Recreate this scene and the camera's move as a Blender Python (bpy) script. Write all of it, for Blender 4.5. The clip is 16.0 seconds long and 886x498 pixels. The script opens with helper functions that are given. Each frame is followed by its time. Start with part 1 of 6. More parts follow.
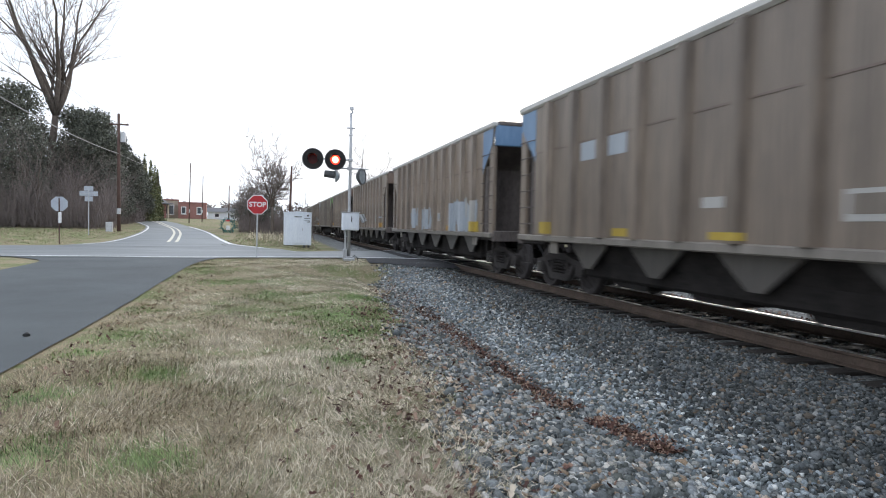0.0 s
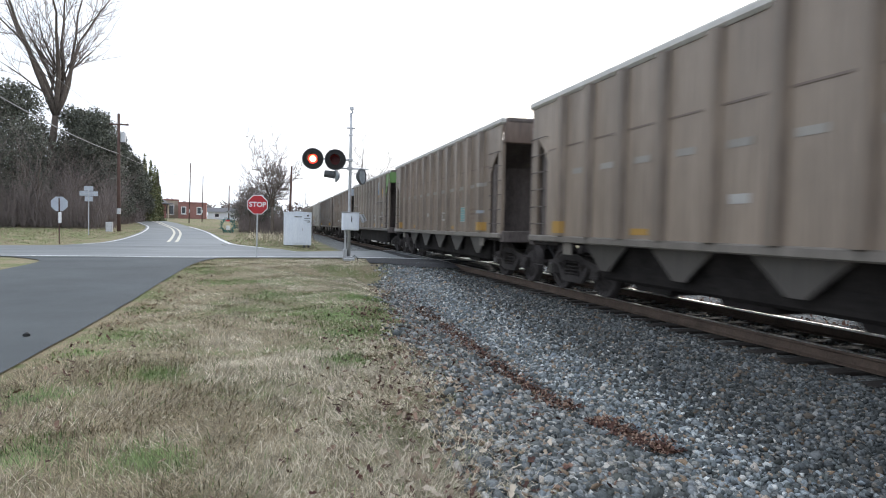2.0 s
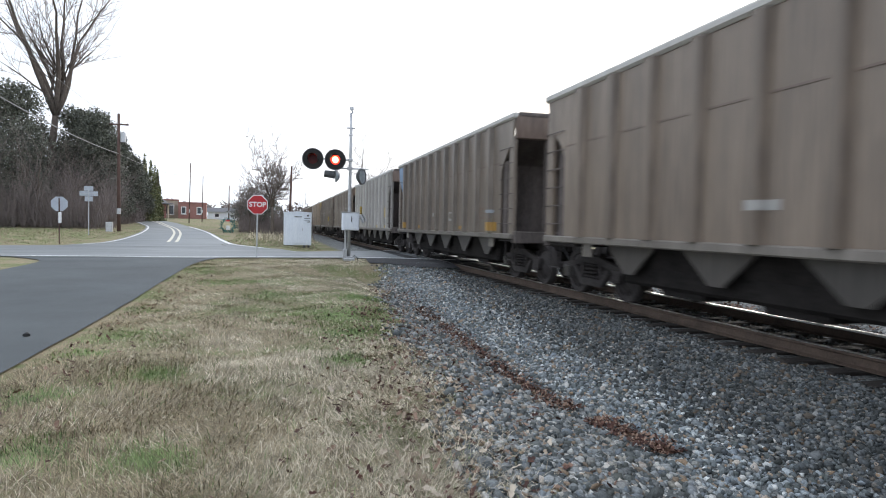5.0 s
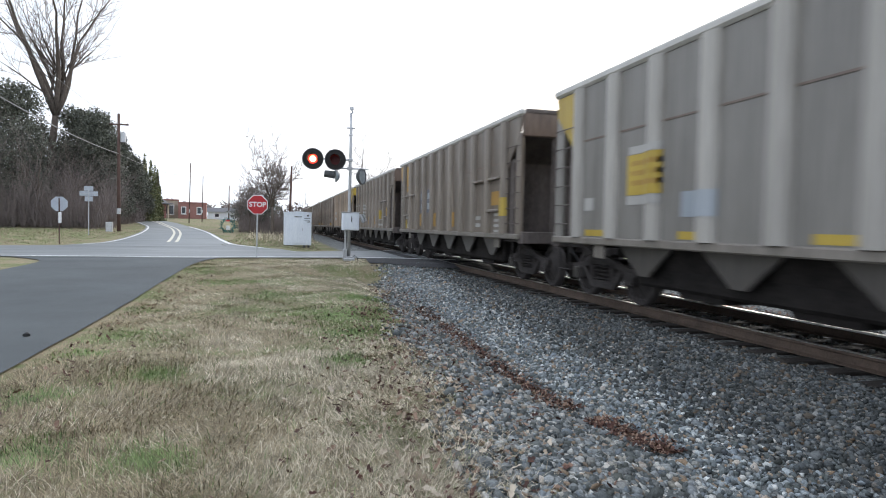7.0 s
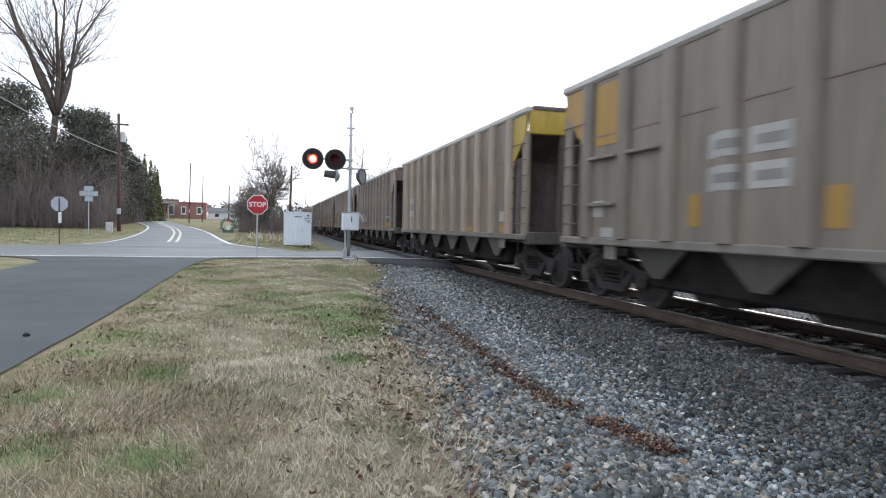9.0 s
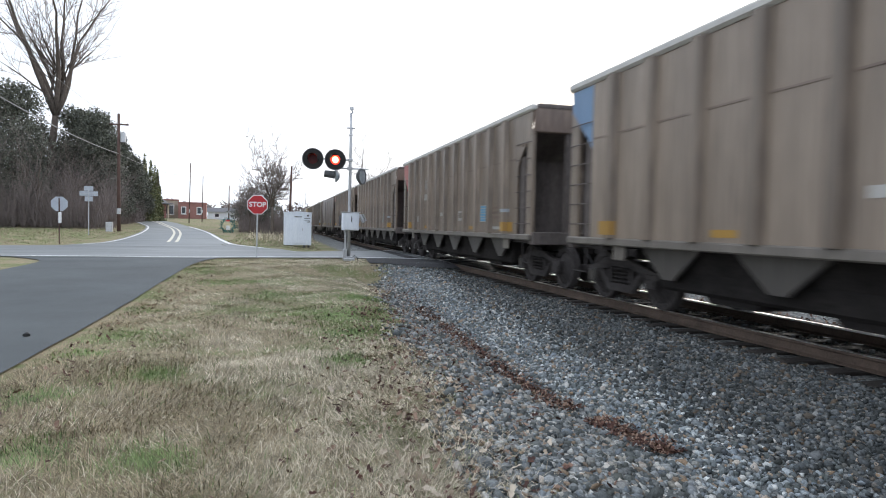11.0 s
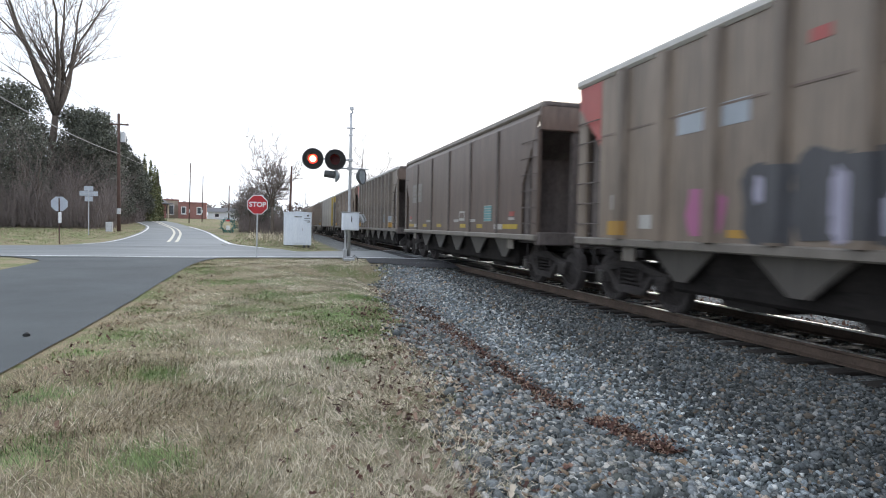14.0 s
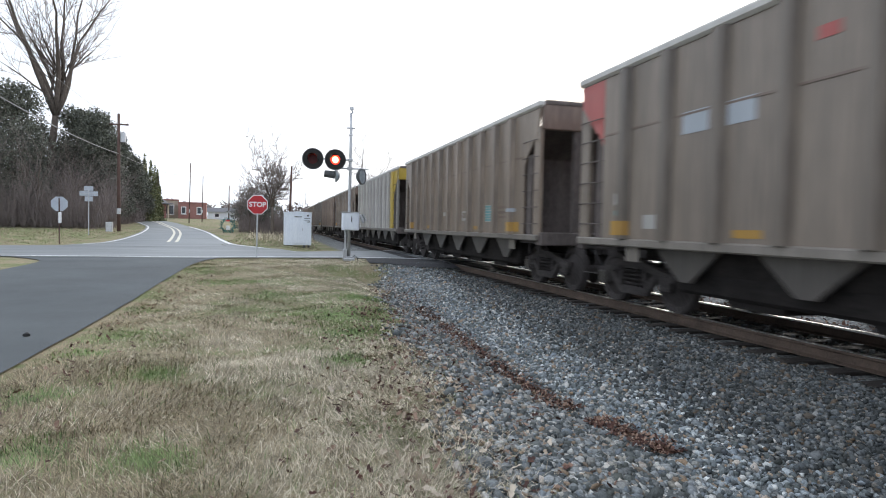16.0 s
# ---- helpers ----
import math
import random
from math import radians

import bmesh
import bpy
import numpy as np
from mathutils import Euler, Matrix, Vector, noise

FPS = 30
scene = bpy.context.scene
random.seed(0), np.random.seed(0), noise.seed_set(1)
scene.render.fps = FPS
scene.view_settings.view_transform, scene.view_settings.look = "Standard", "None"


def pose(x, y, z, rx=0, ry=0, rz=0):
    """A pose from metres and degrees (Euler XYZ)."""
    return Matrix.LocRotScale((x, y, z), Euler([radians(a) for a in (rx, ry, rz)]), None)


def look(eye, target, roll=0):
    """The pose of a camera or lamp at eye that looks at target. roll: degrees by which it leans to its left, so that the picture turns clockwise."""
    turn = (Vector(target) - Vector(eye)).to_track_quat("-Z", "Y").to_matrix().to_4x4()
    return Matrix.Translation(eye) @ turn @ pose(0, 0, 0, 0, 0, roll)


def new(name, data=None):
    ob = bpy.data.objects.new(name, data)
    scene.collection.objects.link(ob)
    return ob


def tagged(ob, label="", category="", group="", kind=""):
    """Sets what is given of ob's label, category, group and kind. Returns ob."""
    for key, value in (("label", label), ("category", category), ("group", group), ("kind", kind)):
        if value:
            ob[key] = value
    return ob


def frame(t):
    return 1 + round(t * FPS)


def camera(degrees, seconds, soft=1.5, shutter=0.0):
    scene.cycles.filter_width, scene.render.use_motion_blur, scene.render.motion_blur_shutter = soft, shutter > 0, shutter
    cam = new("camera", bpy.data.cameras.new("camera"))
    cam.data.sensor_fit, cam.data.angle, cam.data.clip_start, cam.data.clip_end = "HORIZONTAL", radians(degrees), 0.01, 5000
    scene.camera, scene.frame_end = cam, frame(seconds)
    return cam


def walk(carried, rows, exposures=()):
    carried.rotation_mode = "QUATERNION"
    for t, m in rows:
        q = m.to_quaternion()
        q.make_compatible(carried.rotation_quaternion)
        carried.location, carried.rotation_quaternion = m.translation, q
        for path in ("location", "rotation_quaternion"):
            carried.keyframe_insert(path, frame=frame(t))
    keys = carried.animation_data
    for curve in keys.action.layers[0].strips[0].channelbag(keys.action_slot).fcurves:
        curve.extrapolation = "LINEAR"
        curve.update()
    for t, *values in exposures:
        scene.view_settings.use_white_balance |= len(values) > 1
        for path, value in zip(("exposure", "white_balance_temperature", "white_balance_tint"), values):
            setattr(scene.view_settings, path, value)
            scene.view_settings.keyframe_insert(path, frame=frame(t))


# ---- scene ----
cam = camera(72.3, 16.0, soft=1.0, shutter=0.32)
EYE = (0.0, 0.0, 1.3255)
YAW, PITCH, ROLL = 15.61, 2.13, 1.1
AIM = (EYE[0] + math.sin(radians(YAW)) * math.cos(radians(PITCH)),
       EYE[1] + math.cos(radians(YAW)) * math.cos(radians(PITCH)), EYE[2] - math.sin(radians(PITCH)))
walk(cam, [(0.0, look(EYE, AIM, ROLL)), (16.0, look(EYE, AIM, ROLL))])

# ---- world and light: hazy white winter sky, veiled low sun beyond the track ----
SUN_AZ, SUN_EL = 36.0, 22.0          # degrees east of +Y, degrees up
world = bpy.data.worlds.new("world")
scene.world = world
world.use_nodes = True
wn, wl = world.node_tree.nodes, world.node_tree.links
wn.clear()
sky = wn.new("ShaderNodeTexSky")
sky.sky_type = "NISHITA"
sky.sun_disc = False
sky.sun_elevation, sky.sun_rotation = radians(SUN_EL), radians(SUN_AZ)
sky.air_density, sky.dust_density, sky.ozone_density = 1.0, 6.0, 1.0
haze = wn.new("ShaderNodeMix")
haze.data_type = "RGBA"
haze.inputs[0].default_value = 0.82
haze.inputs[7].default_value = (8.7, 9.5, 10.8, 1)
bgd = wn.new("ShaderNodeBackground")
bgd.inputs[1].default_value = 0.1
wout = wn.new("ShaderNodeOutputWorld")
wl.new(sky.outputs[0], haze.inputs[6])
wl.new(haze.outputs[2], bgd.inputs[0])
wl.new(bgd.outputs[0], wout.inputs[0])
sun = new("sun", bpy.data.lights.new("sun", "SUN"))
sun.data.energy, sun.data.angle, sun.data.color = 0.9, radians(12), (1.0, 0.97, 0.93)
sun_from = (math.sin(radians(SUN_AZ)) * 50, math.cos(radians(SUN_AZ)) * 50, math.tan(radians(SUN_EL)) * 50)
sun.matrix_world = look(sun_from, (0, 0, 0))
scene.view_settings.exposure = 0.6


# ---- materials ----
def mat(name, dark, light, rough=0.8, metal=0.0, grain=40.0, patch=2.0, bump=0.15, stretch=(1, 1, 1), spec=0.4, island=0.0,
        third=None, bump_dist=0.01, vary=0.0):
    """Two colours mixed by a broad and a fine noise, with relief from the fine one."""
    m = bpy.data.materials.new(name)
    m.use_nodes = True
    n, l = m.node_tree.nodes, m.node_tree.links
    b = n["Principled BSDF"]
    b.inputs["Roughness"].default_value, b.inputs["Metallic"].default_value = rough, metal
    b.inputs["Specular IOR Level"].default_value = spec
    tc, mp = n.new("ShaderNodeTexCoord"), n.new("ShaderNodeMapping")
    mp.inputs["Scale"].default_value = stretch
    l.new(tc.outputs["Object"], mp.inputs["Vector"])
    big, fine = n.new("ShaderNodeTexNoise"), n.new("ShaderNodeTexNoise")
    big.inputs["Scale"].default_value, big.inputs["Detail"].default_value = patch, 5
    fine.inputs["Scale"].default_value, fine.inputs["Detail"].default_value = grain, 4
    for t in (big, fine):
        t.inputs["Roughness"].default_value = 0.65
        l.new(mp.outputs[0], t.inputs["Vector"])
    add = n.new("ShaderNodeMath")
    add.operation = "ADD"
    l.new(big.outputs[0], add.inputs[0])
    l.new(fine.outputs[0], add.inputs[1])
    last = add.outputs[0]
    if island or vary:
        src = n.new("ShaderNodeNewGeometry").outputs["Random Per Island"] if island else n.new("ShaderNodeObjectInfo").outputs["Random"]
        k = n.new("ShaderNodeMath")
        k.operation = "MULTIPLY_ADD"
        k.inputs[1].default_value = island or vary
        k.inputs[2].default_value = -0.5 * (island or vary)
        l.new(src, k.inputs[0])
        s = n.new("ShaderNodeMath")
        s.operation = "ADD"
        l.new(last, s.inputs[0])
        l.new(k.outputs[0], s.inputs[1])
        last = s.outputs[0]
    ramp = n.new("ShaderNodeValToRGB")
    half = n.new("ShaderNodeMath")
    half.operation = "MULTIPLY_ADD"
    half.inputs[1].default_value, half.inputs[2].default_value = 1.3, -0.8
    l.new(last, half.inputs[0])
    ramp.color_ramp.elements[0].position, ramp.color_ramp.elements[1].position = 0.1, 0.9
    ramp.color_ramp.elements[0].color, ramp.color_ramp.elements[1].color = (*dark, 1), (*light, 1)
    if third:
        e = ramp.color_ramp.elements.new(0.55)
        e.color = (*third, 1)
    l.new(half.outputs[0], ramp.inputs[0])
    l.new(ramp.outputs[0], b.inputs["Base Color"])
    if bump:
        bp = n.new("ShaderNodeBump")
        bp.inputs["Strength"].default_value, bp.inputs["Distance"].default_value = bump, bump_dist
        l.new(fine.outputs[0], bp.inputs["Height"])
        l.new(bp.outputs[0], b.inputs["Normal"])
    return m


def glow(name, colour, power):
    m = bpy.data.materials.new(name)
    m.use_nodes = True
    b = m.node_tree.nodes["Principled BSDF"]
    b.inputs["Base Color"].default_value = (*colour, 1)
    b.inputs["Emission Color"].default_value = (*colour, 1)
    b.inputs["Emission Strength"].default_value = power
    return m


def ground_material():
    """Dry winter turf with green patches, going over to crushed stone along the track bed."""
    m = bpy.data.materials.new("verge_ground")
    m.use_nodes = True
    n, l = m.node_tree.nodes, m.node_tree.links
    b = n["Principled BSDF"]
    b.inputs["Roughness"].default_value, b.inputs["Specular IOR Level"].default_value = 0.95, 0.15
    geo = n.new("ShaderNodeNewGeometry")
    sep = n.new("ShaderNodeSeparateXYZ")
    l.new(geo.outputs["Position"], sep.inputs[0])

    def noise_of(scale, detail=5):
        t = n.new("ShaderNodeTexNoise")
        t.inputs["Scale"].default_value, t.inputs["Detail"].default_value = scale, detail
        t.inputs["Roughness"].default_value = 0.7
        l.new(geo.outputs["Position"], t.inputs["Vector"])
        return t.outputs[0]

    def ramp_of(src, *stops):
        r = n.new("ShaderNodeValToRGB")
        els = r.color_ramp.elements
        els[0].position, els[0].color = stops[0][0], (*stops[0][1], 1)
        els[1].position, els[1].color = stops[-1][0], (*stops[-1][1], 1)
        for p, c in stops[1:-1]:
            els.new(p).color = (*c, 1)
        l.new(src, r.inputs[0])
        return r.outputs[0]

    def calc(op, a, c, d=None):
        k = n.new("ShaderNodeMath")
        k.operation = op
        for i, v in enumerate((a, c, d)):
            if v is None:
                continue
            if isinstance(v, (int, float)):
                k.inputs[i].default_value = v
            else:
                l.new(v, k.inputs[i])
        return k.outputs[0]

    def mix_of(f, a, c):
        k = n.new("ShaderNodeMix")
        k.data_type = "RGBA"
        l.new(f, k.inputs[0])
        l.new(a, k.inputs[6])
        l.new(c, k.inputs[7])
        return k.outputs[2]
    fine, mid, broad = noise_of(55), noise_of(6), noise_of(0.55)
    straw = ramp_of(fine, (0.3, (0.12, 0.095, 0.06)), (0.5, (0.28, 0.235, 0.155)), (0.7, (0.45, 0.385, 0.27)))
    green = ramp_of(fine, (0.3, (0.07, 0.10, 0.035)), (0.7, (0.22, 0.27, 0.11)))
    gmask = calc("MULTIPLY", calc("SUBTRACT", broad, 0.46), 6.0)
    gmask = calc("MINIMUM", calc("MAXIMUM", calc("ADD", gmask, calc("MULTIPLY", calc("SUBTRACT", mid, 0.5), 2.0)), 0.0), 0.8)
    turf = mix_of(gmask, straw, green)
    vor = n.new("ShaderNodeTexVoronoi")
    vor.inputs["Scale"].default_value = 22
    l.new(geo.outputs["Position"], vor.inputs["Vector"])
    chan = n.new("ShaderNodeSeparateColor")
    l.new(vor.outputs["Color"], chan.inputs[0])
    stone = ramp_of(chan.outputs[0], (0.0, (0.07, 0.075, 0.075)), (0.5, (0.17, 0.18, 0.18)), (1.0, (0.33, 0.33, 0.32)))
    # stone between the toe of the bank on both sides of the track
    toe = calc("MULTIPLY_ADD", sep.outputs[1], 0.13, 1.0)
    toe = calc("MINIMUM", toe, 3.9)
    wob = calc("MULTIPLY_ADD", mid, 1.2, -0.6)
    left = calc("MULTIPLY", calc("ADD", calc("SUBTRACT", sep.outputs[0], toe), wob), 2.5)
    right = calc("MULTIPLY", calc("ADD", calc("SUBTRACT", 15.0, sep.outputs[0]), wob), 2.0)
    smask = calc("MINIMUM", calc("MAXIMUM", calc("MINIMUM", left, right), 0.0), 1.0)
    # strip between the rails, blackened for the shade under the train
    bed_shade = calc("SUBTRACT", 1.0, calc("MINIMUM", calc("MULTIPLY", calc("ABSOLUTE", calc("SUBTRACT", sep.outputs[0], 7.06), 0.0), 0.9), 1.0))
    bed_shade = calc("MULTIPLY", bed_shade, 1.6)
    bed_shade = calc("MINIMUM", bed_shade, 0.9)
    black = ramp_of(fine, (0.3, (0.012, 0.011, 0.010)), (0.7, (0.045, 0.04, 0.036)))
    l.new(mix_of(bed_shade, mix_of(smask, turf, stone), black), b.inputs["Base Color"])
    bp = n.new("ShaderNodeBump")
    bp.inputs["Strength"].default_value, bp.inputs["Distance"].default_value = 0.5, 0.03
    l.new(fine, bp.inputs["Height"])
    l.new(bp.outputs[0], b.inputs["Normal"])
    return m


M_GROUND = ground_material()
M_ASPHALT = mat("worn_asphalt", (0.040, 0.048, 0.052), (0.092, 0.106, 0.113), 0.75, grain=150, patch=0.35, bump=0.35, spec=0.4)
M_PALE_ASPHALT = mat("pale_asphalt", (0.105, 0.118, 0.124), (0.22, 0.237, 0.245), 0.55, grain=90, patch=0.3, bump=0.12, spec=0.6, stretch=(0.4, 1.6, 1))
M_NEW_ASPHALT = mat("dark_asphalt", (0.02, 0.022, 0.025), (0.05, 0.05, 0.055), 0.85, grain=150, patch=0.6, bump=0.3)
M_ROADPAINT = mat("road_paint_white", (0.55, 0.56, 0.57), (0.85, 0.86, 0.87), 0.6, grain=30, patch=1.2, bump=0.1)
M_YELLOWPAINT = mat("road_paint_yellow", (0.58, 0.55, 0.46), (0.8, 0.78, 0.68), 0.7, grain=30, patch=1.2, bump=0.1)
# Rail rust, darkened overall to take in the shade under the train.
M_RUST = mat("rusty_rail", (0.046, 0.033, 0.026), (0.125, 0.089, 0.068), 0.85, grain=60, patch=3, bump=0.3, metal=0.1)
M_RAILHEAD = mat("polished_rail_head", (0.66, 0.66, 0.66), (0.82, 0.82, 0.82), 0.28, metal=1.0, grain=30, patch=4, bump=0.03, stretch=(8, 0.4, 1))
M_TIE = mat("creosoted_tie", (0.014, 0.012, 0.011), (0.05, 0.042, 0.036), 0.9, grain=40, patch=3, bump=0.5, stretch=(0.4, 3, 3))


def stone_mat(name, gain, brown):
    """Crushed stone: each piece takes one of several greys, blues, olives or rusts, with a mottled face."""
    m = mat(name, (0.3, 0.3, 0.3), (1.0, 1.0, 1.0), 0.78, grain=60, patch=9, bump=0.3)
    n, l = m.node_tree.nodes, m.node_tree.links
    mottled = [k for k in n if k.bl_idname == "ShaderNodeValToRGB"][0]
    pick = n.new("ShaderNodeValToRGB")
    tones = [(0.0, (0.028, 0.034, 0.036)), (0.16, (0.075, 0.086, 0.090)), (0.32, (0.048, 0.055, 0.052)), (0.46, (0.125, 0.142, 0.152)), (0.58, (0.20, 0.218, 0.225)),
             (0.68, (0.085, 0.105, 0.125)), (0.78, (0.155, 0.155, 0.140)), (0.86, (0.33, 0.345, 0.345)), (0.93, (0.17, 0.122, 0.080)), (1.0, (0.105, 0.098, 0.085))]
    els = pick.color_ramp.elements
    els[0].color, els[1].color = (*[c * gain for c in tones[0][1]], 1), (*[c * gain for c in tones[-1][1]], 1)
    for p_, c in tones[1:-1]:
        els.new(p_).color = (c[0] * gain * (1 + brown), c[1] * gain, c[2] * gain * (1 - brown), 1)
    l.new(n.new("ShaderNodeNewGeometry").outputs["Random Per Island"], pick.inputs[0])
    mul = n.new("ShaderNodeMix")
    mul.data_type, mul.blend_type = "RGBA", "MULTIPLY"
    mul.inputs[0].default_value = 1.0
    l.new(pick.outputs[0], mul.inputs[6])
    l.new(mottled.outputs[0], mul.inputs[7])
    l.new(mul.outputs[2], n["Principled BSDF"].inputs["Base Color"])
    return m


# Gains also carry the train's shade: low by the rail, higher further out.
M_STONE = stone_mat("ballast_stone", 1.06, 0.025)
M_STONE_LIT_DUSTY = stone_mat("lit_dusty_stone", 3.0, 0.01)
M_STONE_OLD = stone_mat("old_weathered_stone", 2.4, 0.05)
M_STRAW = mat("dry_grass", (0.19, 0.16, 0.11), (0.86, 0.76, 0.59), 0.75, grain=2, patch=0.9, bump=0, island=0.75, third=(0.46, 0.40, 0.295))
M_THATCH = mat("brown_thatch", (0.12, 0.092, 0.056), (0.52, 0.43, 0.285), 0.8, grain=3, patch=0.8, bump=0, island=0.9, third=(0.285, 0.232, 0.145))
M_GREEN = mat("green_grass", (0.06, 0.10, 0.03), (0.30, 0.40, 0.16), 0.7, grain=3, patch=0.8, bump=0, island=0.6)
M_DEADLEAF = mat("dead_leaf", (0.06, 0.028, 0.022), (0.30, 0.20, 0.145), 0.8, grain=20, patch=4, bump=0.2, island=0.9, third=(0.13, 0.063, 0.045))
M_PALELEAF = mat("bleached_leaf", (0.26, 0.20, 0.14), (0.58, 0.50, 0.40), 0.8, grain=20, patch=4, bump=0.2, island=0.8)
M_GALV = mat("galvanised_steel", (0.36, 0.37, 0.39), (0.6, 0.61, 0.63), 0.45, metal=0.6, grain=60, patch=6, bump=0.05)
M_BOX = mat("white_enamel_cabinet", (0.66, 0.71, 0.79), (0.82, 0.86, 0.92), 0.5, grain=8, patch=1.5, bump=0.03, stretch=(3, 3, 0.7))
M_BLACK = mat("flat_black_paint", (0.012, 0.012, 0.013), (0.035, 0.034, 0.034), 0.75, grain=30, patch=5, bump=0.1)
M_DARKGREY = mat("dark_grey_paint", (0.05, 0.055, 0.06), (0.11, 0.115, 0.12), 0.6, grain=30, patch=5, bump=0.05)
M_LAMPLIT = glow("lit_red_lamp", (1.0, 0.045, 0.03), 1.6)
M_LAMPCORE = glow("lit_lamp_core", (1.0, 0.70, 0.32), 3.2)
M_LAMPDARK = mat("dark_red_flap", (0.05, 0.006, 0.008), (0.11, 0.012, 0.015), 0.5, grain=50, patch=8, bump=0.05, spec=0.3)
M_LENSGREY = mat("lamp_back_grey", (0.20, 0.23, 0.25), (0.36, 0.40, 0.43), 0.4, grain=20, patch=6, bump=0.03)
M_SIGNRED = mat("sign_red", (0.42, 0.022, 0.03), (0.55, 0.035, 0.045), 0.45, grain=30, patch=4, bump=0.02)
M_SIGNWHITE = mat("sign_white", (0.68, 0.68, 0.68), (0.82, 0.82, 0.82), 0.5, grain=30, patch=4, bump=0.02)
M_SIGNBACK = mat("sign_back_aluminium", (0.34, 0.37, 0.42), (0.50, 0.54, 0.60), 0.5, metal=0.3, grain=30, patch=4, bump=0.02)
M_POLEWOOD = mat("utility_pole_wood", (0.055, 0.032, 0.026), (0.15, 0.095, 0.08), 0.9, grain=30, patch=3, bump=0.4, stretch=(4, 4, 0.3))
M_BARK = mat("bare_bark", (0.06, 0.048, 0.04), (0.20, 0.165, 0.14), 0.95, grain=20, patch=3, bump=0.5, stretch=(2, 2, 0.5))
# Twig and evergreen tones are paled and greyed to stand for haze.
M_TWIG = mat("bare_twigs", (0.13, 0.108, 0.10), (0.30, 0.255, 0.24), 0.95, grain=8, patch=2, bump=0)
M_EVERGREEN = mat("evergreen_leaves", (0.068, 0.076, 0.060), (0.20, 0.205, 0.165), 0.7, grain=2, patch=0.5, bump=0, island=0.6, third=(0.115, 0.122, 0.095))
M_CONIFER = mat("conifer_needles", (0.06, 0.075, 0.03), (0.20, 0.205, 0.095), 0.7, grain=2, patch=0.5, bump=0, island=0.7)
# Brick is muted to stand for haze over the distance.
M_BRICK = mat("red_brick", (0.24, 0.115, 0.10), (0.38, 0.20, 0.175), 0.9, grain=25, patch=1.0, bump=0.2)
M_ROOF = mat("grey_shingle", (0.10, 0.10, 0.11), (0.20, 0.20, 0.21), 0.9, grain=20, patch=1.5, bump=0.2)
M_WHITEWALL = mat("white_siding", (0.62, 0.64, 0.68), (0.8, 0.81, 0.84), 0.7, grain=20, patch=1.2, bump=0.1)
M_TANWALL = mat("tan_siding", (0.36, 0.30, 0.24), (0.48, 0.41, 0.33), 0.8, grain=20, patch=1.2, bump=0.1)
M_GLASS = mat("dark_window_glass", (0.02, 0.025, 0.03), (0.05, 0.06, 0.07), 0.08, grain=5, patch=1, bump=0, spec=0.8)
M_WIRE = mat("overhead_wire", (0.18, 0.18, 0.18), (0.34, 0.34, 0.33), 0.6, grain=5, patch=1, bump=0)


# rail car paints: dusty, with streaks running down
def paint(name, dark, light, rough=0.42):
    return mat(name, dark, light, rough, grain=9, patch=1.2, bump=0.06, stretch=(1.0, 2.6, 0.16), third=tuple((a + b) / 2 for a, b in zip(dark, light)), vary=0.25, spec=0.65)


P_BROWN = paint("dusty_brown_paint", (0.112, 0.086, 0.066), (0.318, 0.250, 0.193))
P_TAUPE = paint("dusty_taupe_paint", (0.097, 0.078, 0.062), (0.262, 0.214, 0.172))
P_GREY = paint("dusty_grey_paint", (0.150, 0.140, 0.128), (0.300, 0.283, 0.260))
P_DARK = paint("sooty_brown_paint", (0.087, 0.058, 0.044), (0.234, 0.166, 0.129))
P_GRIME = paint("coal_grimed_paint", (0.062, 0.043, 0.035), (0.168, 0.121, 0.096))
P_SILL = paint("dusty_side_sill_paint", (0.105, 0.091, 0.077), (0.257, 0.228, 0.199))
# Posts paler than the sheets: the highlight on their faces put into colour.
RIB_OF = {P_BROWN.name: paint("highlit_brown_rib", (0.183, 0.137, 0.100), (0.488, 0.378, 0.287)), P_TAUPE.name: paint("highlit_taupe_rib", (0.125, 0.103, 0.083), (0.315, 0.263, 0.213)),
          P_GRIME.name: P_DARK, P_GREY.name: paint("highlit_grey_post", (0.293, 0.275, 0.250), (0.512, 0.488, 0.451)), P_DARK.name: paint("highlit_dark_rib", (0.134, 0.098, 0.077), (0.342, 0.256, 0.201))}
# Ribs darker than the sheets: their shaded flanks put into the colour.
SHADED_RIB = {P_BROWN.name: paint("shaded_brown_rib", (0.104, 0.079, 0.060), (0.297, 0.230, 0.175)), P_TAUPE.name: paint("shaded_taupe_rib", (0.082, 0.066, 0.053), (0.224, 0.184, 0.148)),
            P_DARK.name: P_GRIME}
# Light grey chord, its colour raised further for the sky-lit top.
P_CHORD = paint("pale_sky_lit_chord", (0.38, 0.37, 0.35), (0.58, 0.565, 0.54))
# P_SOOT and P_END are lightened to stand for veiling glare over the darks.
P_SOOT = mat("sooty_steel", (0.030, 0.027, 0.027), (0.092, 0.083, 0.080), 0.9, grain=20, patch=2, bump=0.2, spec=0.12)
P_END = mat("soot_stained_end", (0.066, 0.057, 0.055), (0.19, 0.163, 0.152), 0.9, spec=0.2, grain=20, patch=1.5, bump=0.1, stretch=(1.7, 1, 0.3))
P_UNDER = paint("dusty_underframe", (0.022, 0.019, 0.017), (0.07, 0.062, 0.055))
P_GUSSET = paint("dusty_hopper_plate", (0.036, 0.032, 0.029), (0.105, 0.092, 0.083))
